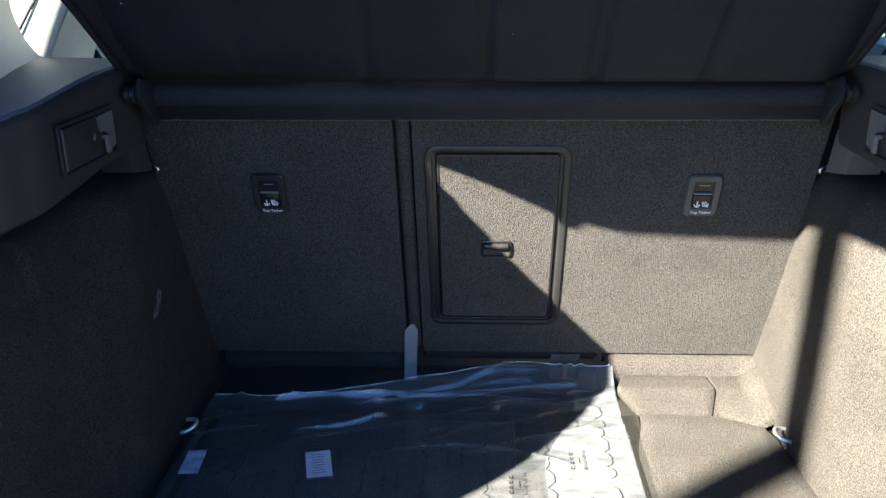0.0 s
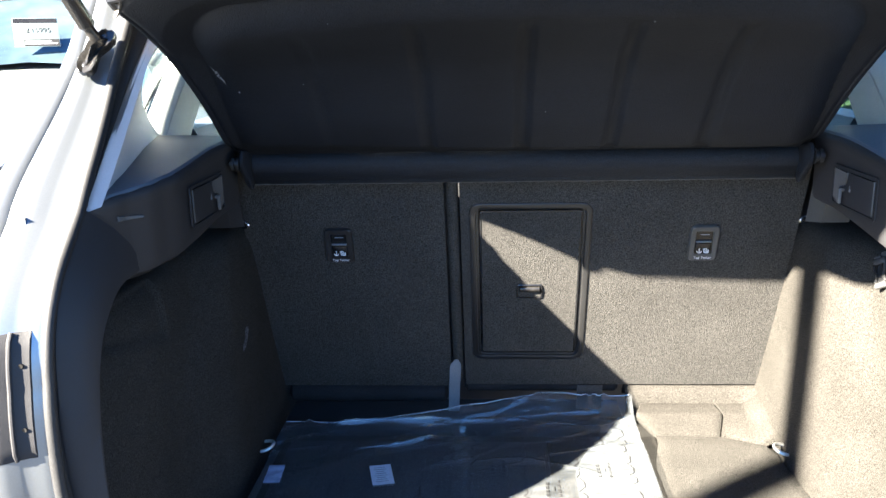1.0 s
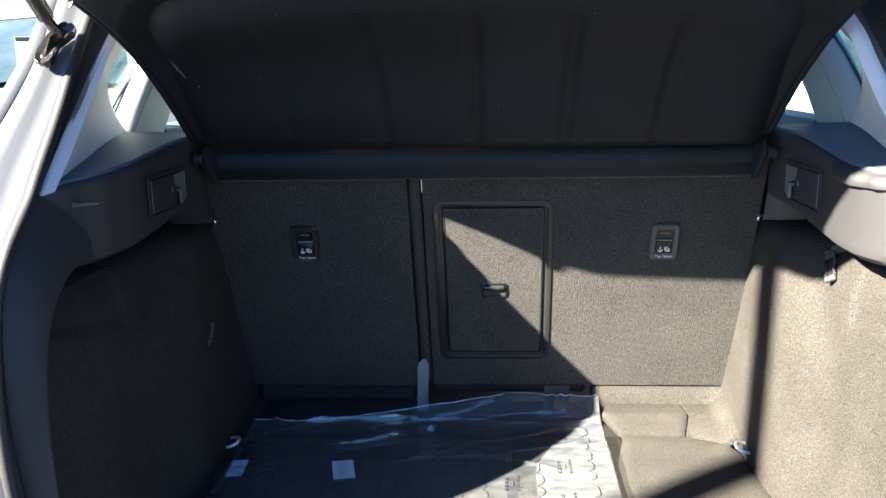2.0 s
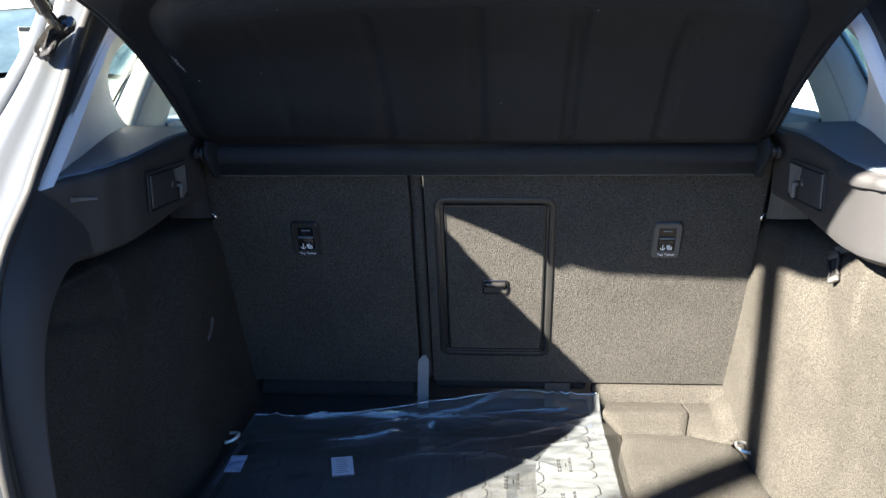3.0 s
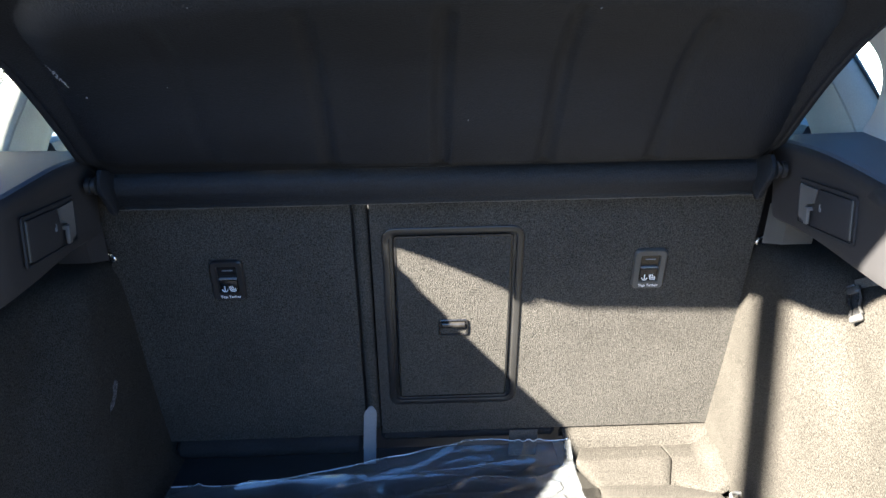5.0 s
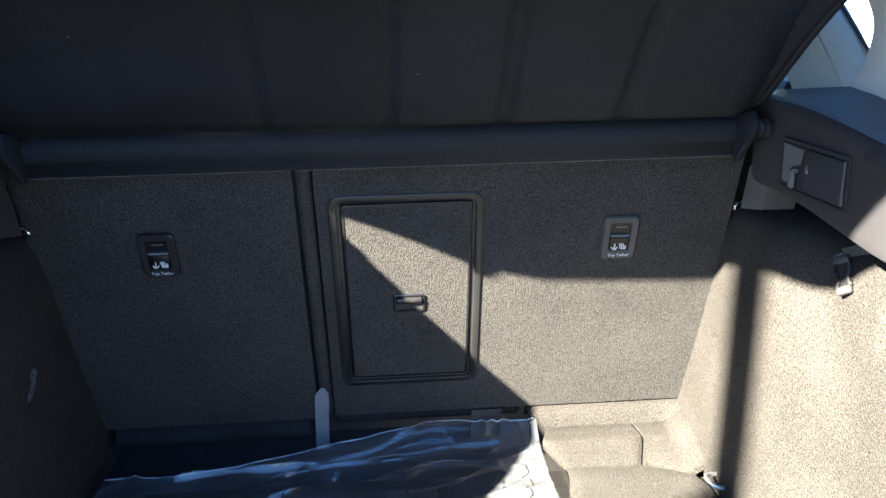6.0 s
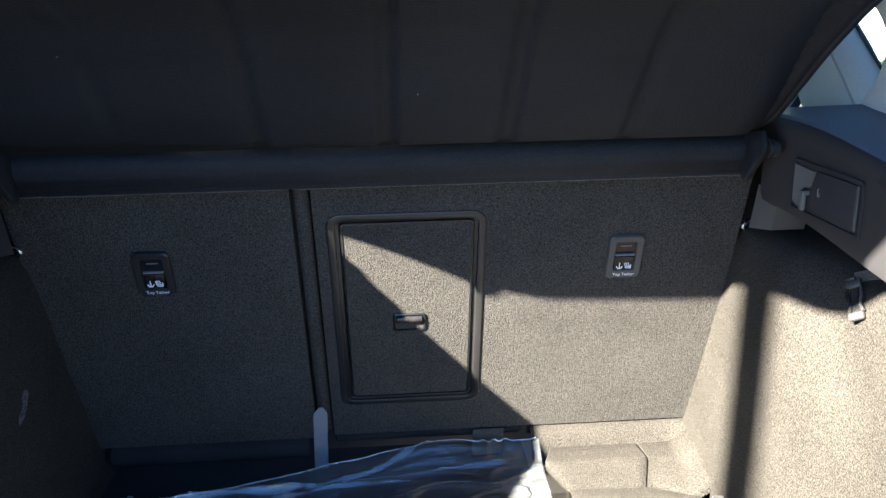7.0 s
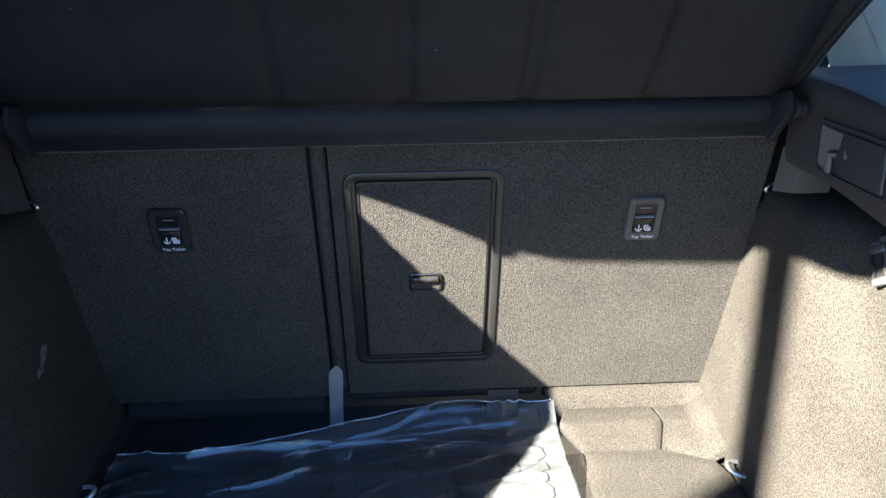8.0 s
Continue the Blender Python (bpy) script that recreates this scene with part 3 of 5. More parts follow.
def wall_line(y):
    """The carpet wall's section at y, from the floor up: upright at the wheel arch and rounding over to a ledge, set back behind it."""
    back = step(1.34, 1.12, y)
    arch = [(0.0, 0.595), (0.0, 0.66), (0.004, 0.76), (0.008, 0.86), (0.010, 0.95), (0.012, 1.02), (0.015, 1.055), (0.022, 1.08), (0.034, 1.096), (0.055, 1.105), (0.085, 1.110), (0.12, 1.112)]
    rear = [(-0.030, 0.595), (-0.018, 0.66), (-0.006, 0.76), (0.0, 0.86), (0.004, 0.95), (0.008, 1.02), (0.012, 1.055), (0.020, 1.08), (0.034, 1.094), (0.056, 1.102), (0.085, 1.106), (0.12, 1.107)]
    out = []
    for (xa, za), (xb, zb) in zip(arch, rear):
        c, half = 1.23 + 0.42 * max(0.0, za - 0.85), 0.11 - 0.05 * step(0.88, 1.03, za)
        k = step(c + half, c - half, y)
        out.append((0, 0.536 + 0.046 * k + xa + (xb - xa) * k, za + (zb - za) * back))
    line = []
    for p in spline(out, 64):
        # a shallow pocket behind the arch
        pocket = 0.007 * step(1.145, 1.132, y) * step(0.990 + 0.25 * (1.13 - y), 1.003 + 0.25 * (1.13 - y), p.z) * step(1.096, 1.086, p.z)
        line.append((p.y + pocket, p.z))
    return line


for s, nm in ((-1, "wall_left"), (1, "wall_right")):
    side = empty(nm, "dark grey plastic and carpet lining of the load space", "boot lining", kind="structure")
    bm = bmesh.new()
    ys = [0.845 + 0.885 * k / 150 for k in range(151)]
    thick(bm, [[(s * x, y, z) for x, z in wall_line(y)] for y in ys], (s * 0.012, 0, 0))
    part("carpet_side", bm, CARPET, side, "speckled grey-brown carpet over the wheel arch")
    if s < 0:      # pale comma: a fleck of reflected light put into the colour
        bm = bmesh.new()
        rows = []
        for k in range(9):
            t = k / 8
            z, w = 0.872 + 0.040 * t, 0.013 * math.sin(math.pi * (0.08 + 0.87 * t)) * (1.0 + 0.4 * math.sin(9 * t))
            y = 1.392 + 0.032 * math.sin(1.7 * t)
            rows.append([(-min(wall_line(yy), key=lambda p: abs(p[1] - z))[0] + 0.0008, yy, z) for yy in (y - w, y, y + w)])
        thick(bm, rows, (-0.0006, 0, 0))
        part("worn_mark", bm, LIGHT_FLECK, side, "pale fleck of light on the carpet")
    # the upper plastic moulding with its flat top
    prof = [(0.82, 1.284), (0.60, 1.290), (0.545, 1.2895), (0.5345, 1.2880), (0.5300, 1.2840), (0.5285, 1.2780), (0.5300, 1.2680), (0.5335, 1.258), (0.534, 1.185), (0.538, 1.172), (0.552, 1.163), (0.62, 1.158), (0.64, 1.16)]
    bm = bmesh.new()
    rows = []
    for k in range(28):
        y = 0.956 + 0.454 * k / 27
        drop = 0.037 * step(1.32, 0.90, y)
        e = trim_out(s, y)
        rows.append([(s * (x + e * (1 if x < 0.6 else 0.5)), y, z - (drop if z > 1.2 else 0.008 + 0.030 * step(1.36, 0.98, y))) for x, z in prof])
    thick(bm, rows, (s * 0.006, 0, 0))
    upper = part("upper_moulding", bm, TRIM, side, "grained plastic side shelf")
    bm = bmesh.new()
    rows = []
    for k in range(20):
        y = 0.958 + 0.462 * k / 19
        drop = 0.037 * step(1.32, 0.90, y)
        e = trim_out(s, y)
        edge = 0.598 + 0.09 * step(1.02, 1.37, y)
        rows.append([(s * x, y, z - drop) for x, z in ((0.534 + e, 1.2885), (0.537 + e, 1.2918), (0.57 + e, 1.2940), (max(edge, 0.58 + e), 1.296), (max(edge, 0.58 + e) + 0.05, 1.297))])
    thick(bm, rows, (0, 0, -0.003))
    part("shelf_top", bm, SKY_TINTED_TRIM, upper, "smooth dark shelf top coloured with reflected sky")
    # plastic border between seal and carpet, down to the sill
    a = spline([(0.604, 0.945, 1.247), (0.604, 0.862, 1.168), (0.604, 0.824, 1.09), (0.604, 0.814, 0.985), (0.604, 0.824, 0.88), (0.602, 0.838, 0.78), (0.60, 0.845, 0.66)], 40)
    b = spline([(0.574, 1.06, 1.140), (0.572, 0.962, 1.136), (0.570, 0.907, 1.110), (0.570, 0.876, 1.074), (0.570, 0.855, 1.018), (0.570, 0.845, 0.940), (0.570, 0.845, 0.85), (0.570, 0.856, 0.66)], 40)
    bm = bmesh.new()
    rows = [[p, p.lerp(q, 0.3) + Vector((-0.010, 0, 0)), p.lerp(q, 0.75) + Vector((-0.008, 0, 0)), q, q + Vector((0.006, 0.005, 0)), q + Vector((0.03, 0.006, 0))] for p, q in zip(a, b)]
    thick(bm, [[(s * p.x, p.y, p.z) for p in r] for r in rows], (s * 0.004, 0, 0))
    part("border_moulding", bm, TRIM, side)
    # recessed panel with bag hook in the upper moulding
    bm = bmesh.new()
    x = 0.5335
    M = Matrix(((0, 0, s * -1, s * x), (-1, 0, 0, 1.31), (0, 1, 0, 1.178), (0, 0, 0, 1)))   # u rearwards, v up, w towards the middle
    loft(bm, [rrect(-0.004, 0.165, -0.004, 0.064, 0.006, 0.0005), rrect(-0.004, 0.165, -0.004, 0.064, 0.006, 0.003), rrect(0, 0.161, 0, 0.060, 0.005, 0.003), rrect(0, 0.161, 0, 0.060, 0.005, 0.0008)], m=M)
    rim = part("panel_rim", bm, TRIM, side)
    bm = bmesh.new()
    loft(bm, [rrect(0.06, 0.152, 0.003, 0.057, 0.004, 0.0006), rrect(0.06, 0.152, 0.003, 0.057, 0.004, 0.0035), rrect(0.063, 0.149, 0.006, 0.054, 0.003, 0.0042)], cap=True, m=M)
    part("cover_flap", bm, TRIM, rim)
    bm = bmesh.new()
    shape = [(0.003, 0.008), (0.003, 0.057), (0.054, 0.055), (0.047, 0.034), (0.030, 0.030), (0.020, 0.012), (0.018, 0.004)]
    loft(bm, [[(u, v, 0.0008) for u, v in shape], [(u, v, 0.0032) for u, v in shape]], cap=True, m=M)
    part("hook_plate", bm, HOOK, rim, "lighter grey hook plate")
    bm = bmesh.new()
    box(bm, 0.031, 0.041, 0.002, 0.028, 0.003, 0.009, 0.002, M)
    box(bm, 0.031, 0.041, 0.022, 0.028, -0.001, 0.007, 0.001, M)
    part("bag_hook", bm, HOOK, rim, "grey folding bag hook")
    bm = bmesh.new()
    for pts in ([(0.069, 0.027), (0.069, 0.035), (0.0715, 0.037)], [(0.073, 0.027), (0.073, 0.032)], [(0.069, 0.027), (0.073, 0.027)]):
        tube(bm, [M @ Vector((u, v, 0.0043)) for u, v in pts], 0.0006, 5)
    part("arrow_mark", bm, STRAP, rim)
    bm = bmesh.new()
    box(bm, 0.154, 0.158, 0.004, 0.058, 0.002, 0.005, 0.001, M)
    part("grip_line", bm, GREY_BEZEL, rim)
    bm = bmesh.new()
    rows = []
    if s < 0:      # short slot further back
        for k in range(9):
            y = 0.992 + 0.042 * k / 8
            x = 0.5325 + trim_out(s, y)
            top, low = 1.2265 - 0.0065 * k / 8, 1.2195 - 0.002 * k / 8
            rows.append([(s * (x + 0.004), y, top + 0.001), (s * (x - 0.002), y, top), (s * (x - 0.0025), y, low), (s * (x + 0.004), y, low - 0.001)])
        thick(bm, rows, (s * 0.002, 0, 0))
        part("slot", bm, HOOK, side)
    else:          # rounded lip that grows out of the shelf's edge
        for k in range(25):
            y = 1.150 - 0.192 * k / 24
            x = 0.5335 + trim_out(s, y)
            g = step(1.150, 1.06, y)
            drop = 0.037 * step(1.32, 0.90, y)
            top, low = 1.2885 - drop, 1.246 - 0.012 * step(1.15, 1.04, y)
            rows.append([(s * (x + 0.010), y, top), (s * (x - 0.004 * g), y, top - 0.004), (s * (x - 0.011 * g), y, top - 0.45 * (top - low)), (s * (x - 0.012 * g), y, low + 0.006), (s * (x - 0.010 * g), y, low + 0.001), (s * (x - 0.004 * g), y, low), (s * (x + 0.006), y, low + 0.001)])
        thick(bm, rows, (s * 0.003, 0, 0))
        part("shelf_lip", bm, TRIM, upper, "rounded plastic lip")
    # dark sheet added beside the seat back to close a bright gap
    bm = bmesh.new()
    thick(bm, [[(s * x, 1.70 - 0.378 * (z - 0.68), z) for x in (0.535, 0.58, 0.66, 0.72)] for z in (0.62, 0.8, 1.0, 1.2, 1.275)], (0, 0.01, 0))
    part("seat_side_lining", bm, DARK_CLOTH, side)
    # filler piece between the moulding and the seat
    bm = bmesh.new()
    rows = [[(s * 0.545, 1.44, 1.18), (s * 0.548, 1.418, 1.175), (s * 0.556, 1.394, 1.168)], [(s * 0.545, 1.462, 1.108), (s * 0.548, 1.438, 1.112), (s * 0.556, 1.412, 1.116)]]
    thick(bm, rows, (s * 0.05, 0, 0))
    # left darker, right lighter: each side's light put into the colour
    part("filler_piece", bm, TRIM if s < 0 else GREY_BEZEL, side)

# elastic strap with a side-release buckle on the right wall
strap = empty("elastic_strap", "black elastic strap with an unfastened plastic buckle", "strap")
bm = bmesh.new()
line = spline([(0.640, 1.165, 1.117), (0.628, 1.197, 1.110), (0.613, 1.228, 1.101), (0.6005, 1.250, 1.090)], 14)
thick(bm, [[p + Vector((0, 0.0, -0.004)), p + Vector((-0.002, 0.004, 0.009))] for p in line], (-0.0022, 0, 0))
part("webbing", bm, WEB, strap)
bv = Vector((0.010, 0.037, 0.042)).normalized()
bw = Vector((-0.80, -0.60, 0.0))
bw = (bw - bv * bw.dot(bv)).normalized()
bu = bv.cross(bw)
bo = Vector((0.600, 1.252, 1.087)) - bv * 0.020 + bw * 0.003
M = Matrix(((bu.x, bv.x, bw.x, bo.x), (bu.y, bv.y, bw.y, bo.y), (bu.z, bv.z, bw.z, bo.z), (0, 0, 0, 1)))
bm = bmesh.new()
loft(bm, [[(u * k, v, w) for u, v in ((-0.006, -0.026), (0.006, -0.026), (0.0045, -0.014), (0.006, 0.0), (0.006, 0.010), (-0.006, 0.010), (-0.007, -0.004), (-0.0045, -0.014))] for k, w in ((0.9, -0.001), (1, 0.0), (1, 0.004), (0.8, 0.005))], cap=True, m=M)
body = part("buckle_body", bm, BUCKLE, strap, "glossy black buckle")
bm = bmesh.new()
box(bm, -0.011, 0.011, 0.008, 0.020, 0.0, 0.008, 0.003, M)
box(bm, -0.011, 0.003, 0.020, 0.025, 0.001, 0.006, 0.002, M)
part("strap_bar", bm, SUNLIT_CLIP, body, "clip bar greyed for its sun highlight")
bm = bmesh.new()
box(bm, -0.011, 0.010, -0.036, -0.025, 0.0, 0.008, 0.003, M)
part("lower_bar", bm, SUNLIT_CLIP, body, "clip bar greyed for its sun highlight")
# one prong gets the lighter colour for its highlight
for u in (-0.009, 0.009):
    bm = bmesh.new()
    tube(bm, [M @ Vector((u * f, v, 0.005)) for f, v in ((1.05, 0.010), (1.1, -0.002), (0.75, -0.012), (0.72, -0.016), (1.05, -0.026))], [0.002, 0.0028, 0.0022, 0.0022, 0.0026], 8)
    part("prong", bm, SUNLIT_CLIP if u > 0 else BUCKLE, body)

# ---- floor ----
floor = empty("floor", "speckled grey-brown carpeted boot floor with moulded front edge", "boot floor", kind="structure")
bm = bmesh.new()
box(bm, -0.512, 0.298, 0.86, 1.545, FLOOR - 0.03, FLOOR - 0.004, 0.006)
box(bm, 0.480, 0.575, 0.90, 1.56, FLOOR - 0.05, FLOOR - 0.012, 0.006)
part("under_floor", bm, CARPET, floor)
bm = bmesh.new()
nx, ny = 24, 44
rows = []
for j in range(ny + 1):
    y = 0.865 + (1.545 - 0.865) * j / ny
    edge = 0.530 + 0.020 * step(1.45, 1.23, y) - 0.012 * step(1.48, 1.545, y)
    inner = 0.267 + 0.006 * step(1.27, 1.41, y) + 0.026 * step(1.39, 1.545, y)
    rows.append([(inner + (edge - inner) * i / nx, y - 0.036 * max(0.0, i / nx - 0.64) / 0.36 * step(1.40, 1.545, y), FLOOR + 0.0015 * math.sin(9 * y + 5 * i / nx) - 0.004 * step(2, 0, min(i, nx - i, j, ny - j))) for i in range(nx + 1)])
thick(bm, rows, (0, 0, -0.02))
part("load_floor", bm, LIT_PANEL_CARPET, floor, "removable carpeted floor panel")
# moulded step in front of the seat: a roll below the seat back and a corner piece, hollow where the loose block lies
bm = bmesh.new()
xs = sorted([0.246 + 0.0105 * i for i in range(20)] + [0.4505, 0.4525, 0.4545] + [0.458 + 0.0046 * i for i in range(24)])
foot = [(0.0, 0.600), (0.0, 0.614), (0.03, 0.620), (0.10, 0.6235), (0.5, 0.635), (0.88, 0.6455), (0.96, 0.648), (1.0, 0.649), (1.06, 0.650), (1.5, 0.6525), (1.90, 0.654), (2.0, 0.653), (2.06, 0.655), (2.14, 0.663), (2.26, 0.673), (2.42, 0.6815), (2.62, 0.686), (2.9, 0.686), (3.6, 0.66)]
rows = []
for q, z in foot:
    row = []
    cut = 0.4365 + 0.0140 * min(q, 1.0) - 0.0090 * min(max(q - 1.0, 0.0), 1.0)
    for c in xs:
        x = 0.246 + (cut - 0.246) * (c - 0.246) / 0.2045 if c < 0.4515 else cut + 0.0012 + (0.566 - cut) * (c - 0.4525) / 0.1135
        near = 1.546 - 0.040 * step(0.44, 0.520, x)
        ridge_y = 1.590 - 0.012 * step(0.49, 0.535, x)
        y = near + (ridge_y - near) * q if q <= 1 else ridge_y + (1.637 - ridge_y) * (q - 1) if q <= 2 else 1.637 + 0.040 * (q - 2)
        low = z
        if c < 0.4515 and q < 2.03:
            low = min(z, 0.612)
        fillet = 0.022 * step(0.498, 0.545, x) * (1 if q < 2 else max(0.0, 1 - (q - 2) / 0.6))
        crease = 0.003 * (1 - step(0.452, 0.53, x)) * math.exp(-((q - 2.0) / 0.05) ** 2) if c > 0.4515 else 0.0
        row.append((x, y, low + fillet - crease))
    rows.append(row)
thick(bm, rows, (0, 0, -0.012))
part("step_moulding", bm, CARPET, floor, "moulded carpet step")
bm = bmesh.new()
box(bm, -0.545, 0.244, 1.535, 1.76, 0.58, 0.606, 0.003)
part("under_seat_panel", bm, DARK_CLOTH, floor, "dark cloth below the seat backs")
bm = bmesh.new()
rows = []
for y, z, x0, x1 in ((1.5462, 0.606, 0.3005, 0.4345), (1.5465, 0.6175, 0.300, 0.4350), (1.5495, 0.6215, 0.2975, 0.4360), (1.566, 0.6325, 0.284, 0.4420), (1.583, 0.6435, 0.2695, 0.4470), (1.5885, 0.6475, 0.2650, 0.4488), (1.592, 0.6490, 0.2625, 0.4492), (1.597, 0.6497, 0.2640, 0.4482), (1.612, 0.6515, 0.2700, 0.4450), (1.630, 0.6537, 0.2765, 0.4410), (1.634, 0.6525, 0.2780, 0.4402), (1.635, 0.645, 0.2785, 0.4400)):
    rows.append([(x0 + 0.0015, y, z - 0.014), (x0, y, z - 0.003), (x0 + 0.003, y, z)] + [(x0 + (x1 - x0) * k / 8, y, z + 0.0005 * math.sin(3 * k)) for k in range(1, 8)] + [(x1 - 0.003, y, z), (x1, y, z - 0.003), (x1 - 0.0005, y, z - 0.014)])
thick(bm, rows, (0, 0, -0.004))
part("filler_block", bm, CARPET, floor, "separate carpeted filler block")
for s in (-1, 1):
    bm = bmesh.new()
    y0 = 1.437
    tube(bm, spline([(s * 0.550, y0 + 0.017, 0.642), (s * 0.526, y0 + 0.016, 0.646), (s * 0.514, y0 + 0.007, 0.648), (s * 0.514, y0 - 0.007, 0.646), (s * 0.526, y0 - 0.016, 0.641), (s * 0.550, y0 - 0.017, 0.636)], 22), 0.0036, 8)
    hook = tagged(part("lashing_eye", bm, EYE), "bright metal lashing eye at the floor's edge", "lashing eye", "lashing eyes")

# ---- rear seat backs ----
V = Vector((0, -0.378, 1)).normalized()
SEAT = Matrix(((1, 0, 0, 0), (0, V.y, -V.z, 1.659), (0, V.z, V.y, 0.68), (0, 0, 0, 1)))      # u across, v up the back, w out of it


def sv(z):
    return (z - 0.68) / V.z


def panel(bm, us, vs, skip, w0, w1, m, r=0.010):
    """A padded plate on a grid of lines with cells left out: a front, rounded at the rim, and walls back to w0."""
    verts = {}
    nu, nv = len(us) - 1, len(vs) - 1

    def vert(i, j, w):
        if (i, j, w) not in verts:
            verts[i, j, w] = bm.verts.new(m @ Vector((us[i], vs[j], w)))
        return verts[i, j, w]

    def solid(i, j):
        return 0 <= i < nu and 0 <= j < nv and (i, j) not in skip
    for i in range(nu):
        for j in range(nv):
            if not solid(i, j):
                continue
            bm.faces.new([vert(a, b, w1) for a, b in ((i, j), (i + 1, j), (i + 1, j + 1), (i, j + 1))])
            for (di, dj), (p, q) in (((0, -1), ((i, j), (i + 1, j))), ((1, 0), ((i + 1, j), (i + 1, j + 1))), ((0, 1), ((i + 1, j + 1), (i, j + 1))), ((-1, 0), ((i, j + 1), (i, j)))):
                if not solid(i + di, j + dj):
                    bm.faces.new((vert(*p, w0), vert(*q, w0), vert(*q, w1), vert(*p, w1)))
    rim = [e for e in bm.edges if len(e.link_faces) == 2 and e.calc_face_angle(0) > 1.0 and all((m.inverted() @ v.co).z > w1 - 1e-4 for v in e.verts)]
    bmesh.ops.bevel(bm, geom=rim, offset=r, segments=4, profile=0.5, affect="EDGES")


def tether(s, u):
    """A child-seat anchor cover with its lid, pictogram and writing."""
    t = empty("tether_cover", "dark plastic child seat anchor cover with white writing", "anchor cover", "anchor covers")
    M = SEAT @ Matrix.Translation((u, sv(1.055), 0.004))
    bm = bmesh.new()
    w, h = 0.0285, 0.0415
    loft(bm, [rrect(-w, w, -h, h, 0.010, -0.004), rrect(-w, w, -h, h, 0.010, 0.0008), rrect(-w + 0.002, w - 0.002, -h + 0.002, h - 0.002, 0.009, 0.0034), rrect(-w + 0.011, w - 0.011, -h + 0.016, h - 0.011, 0.003, 0.0032),
              rrect(-w + 0.012, w - 0.012, -h + 0.017, h - 0.012, 0.003, -0.003)], m=M)
    # left bezel darker: the shade on that side put into its colour
    part("bezel", bm, GREY_BEZEL if s > 0 else BLACK, t)
    bm = bmesh.new()
    box(bm, -w + 0.010, w - 0.010, -h + 0.015, h - 0.010, -0.0036, -0.002, 0, M)
    part("pocket", bm, BEZEL, t)
    bm = bmesh.new()
    box(bm, -w + 0.013, w - 0.013, -h + 0.018, 0.001, -0.002, 0.003, 0.0015, M)
    lid = part("lid", bm, BEZEL, t)
    bm = bmesh.new()
    box(bm, -w + 0.013, w - 0.013, 0.0032, 0.0050, -0.002, 0.0028, 0.0005, M)
    part("lid_edge", bm, STRAP, lid)
    bm = bmesh.new()
    box(bm, -0.008, 0.010, 0.019, 0.0205, -0.002, -0.0008, 0.0004, M)
    part("latch_edge", bm, STRAP, lid)
    bm = bmesh.new()      # pictogram: an anchor and a seat, as strokes
    z = 0.0034
    for pts in ([(-0.007, 0.0, z), (-0.007, -0.010, z)], [(-0.012, -0.007, z), (-0.009, -0.0115, z), (-0.005, -0.0115, z), (-0.002, -0.007, z)], [(0.001, -0.001, z), (0.003, -0.010, z), (0.010, -0.011, z)],
                [(0.003, 0.0, z), (0.005, -0.007, z), (0.011, -0.008, z)], [(0.006, 0.0, z), (0.008, -0.005, z)], [(0.011, -0.004, z), (0.011, -0.011, z)]):
        tube(bm, [M @ Vector((x, y - 0.010, w_)) for x, y, w_ in pts], 0.0009, 5)
    part("pictogram", bm, WHITE_INK, lid)
    letters("Top Tether", 0.0075, WHITE_INK, t, M @ Matrix.Translation((0.001, -h + 0.0085, 0.0038)))
    return t


# narrow seat back
seat_l = empty("rear_seat_back", "narrow rear seat back in dark speckled carpet", "seat back", "seat backs")
bm = bmesh.new()
panel(bm, [-0.558, -0.1475], [sv(0.685), sv(1.27)], (), -0.10, 0.0, SEAT, 0.012)
part("back_panel", bm, SEAT_CARPET, seat_l)
bm = bmesh.new()
tube(bm, [SEAT @ Vector((u, sv(0.660), -0.010)) for u in (-0.53, -0.52, -0.165, -0.158)], [0.012, 0.024, 0.024, 0.014], 16)
part("lower_roll", bm, DARK_CLOTH, seat_l, "smooth dark lower edge")
# wide seat back with the load-through hatch
seat_r = empty("rear_seat_back", "wide rear seat back in dark speckled carpet with a hatch", "seat back", "seat backs")
HU, HV = (-0.098, 0.146), (sv(0.762), sv(1.145))
bm = bmesh.new()
panel(bm, [-0.116, HU[0] + 0.012, HU[1] - 0.012, 0.548], [sv(0.690), HV[0] + 0.012, HV[1] - 0.012, sv(1.27)], ((1, 1),), -0.10, 0.0, SEAT, 0.010)
part("back_panel", bm, SEAT_CARPET, seat_r)
bm = bmesh.new()
tube(bm, [SEAT @ Vector((u, sv(0.672), -0.024)) for u in (-0.120, -0.112, 0.225, 0.232)], [0.010, 0.018, 0.018, 0.012], 12)
part("lower_roll", bm, DARK_CLOTH, seat_r, "smooth dark lower edge")
bm = bmesh.new()
tube(bm, [SEAT @ Vector((-0.131, v, -0.012)) for v in (sv(0.70), sv(0.72), sv(1.25))], 0.0125, 10)
part("seam_piping", bm, SEAT_CARPET, seat_r)
bm = bmesh.new()
a = (*HU, *HV)
loft(bm, [rrect(a[0] + k, a[1] - k, a[2] + k, a[3] - k, r, w) for k, r, w in ((0.0, 0.022, -0.003), (0.0, 0.022, 0.0006), (0.0008, 0.0215, 0.0018), (0.0022, 0.0205, 0.0023), (0.0100, 0.0150, 0.0019), (0.0118, 0.0138, 0.0010), (0.0128, 0.0130, -0.0030), (0.0180, 0.0090, -0.0045), (0.0182, 0.0088, -0.02))], m=SEAT)
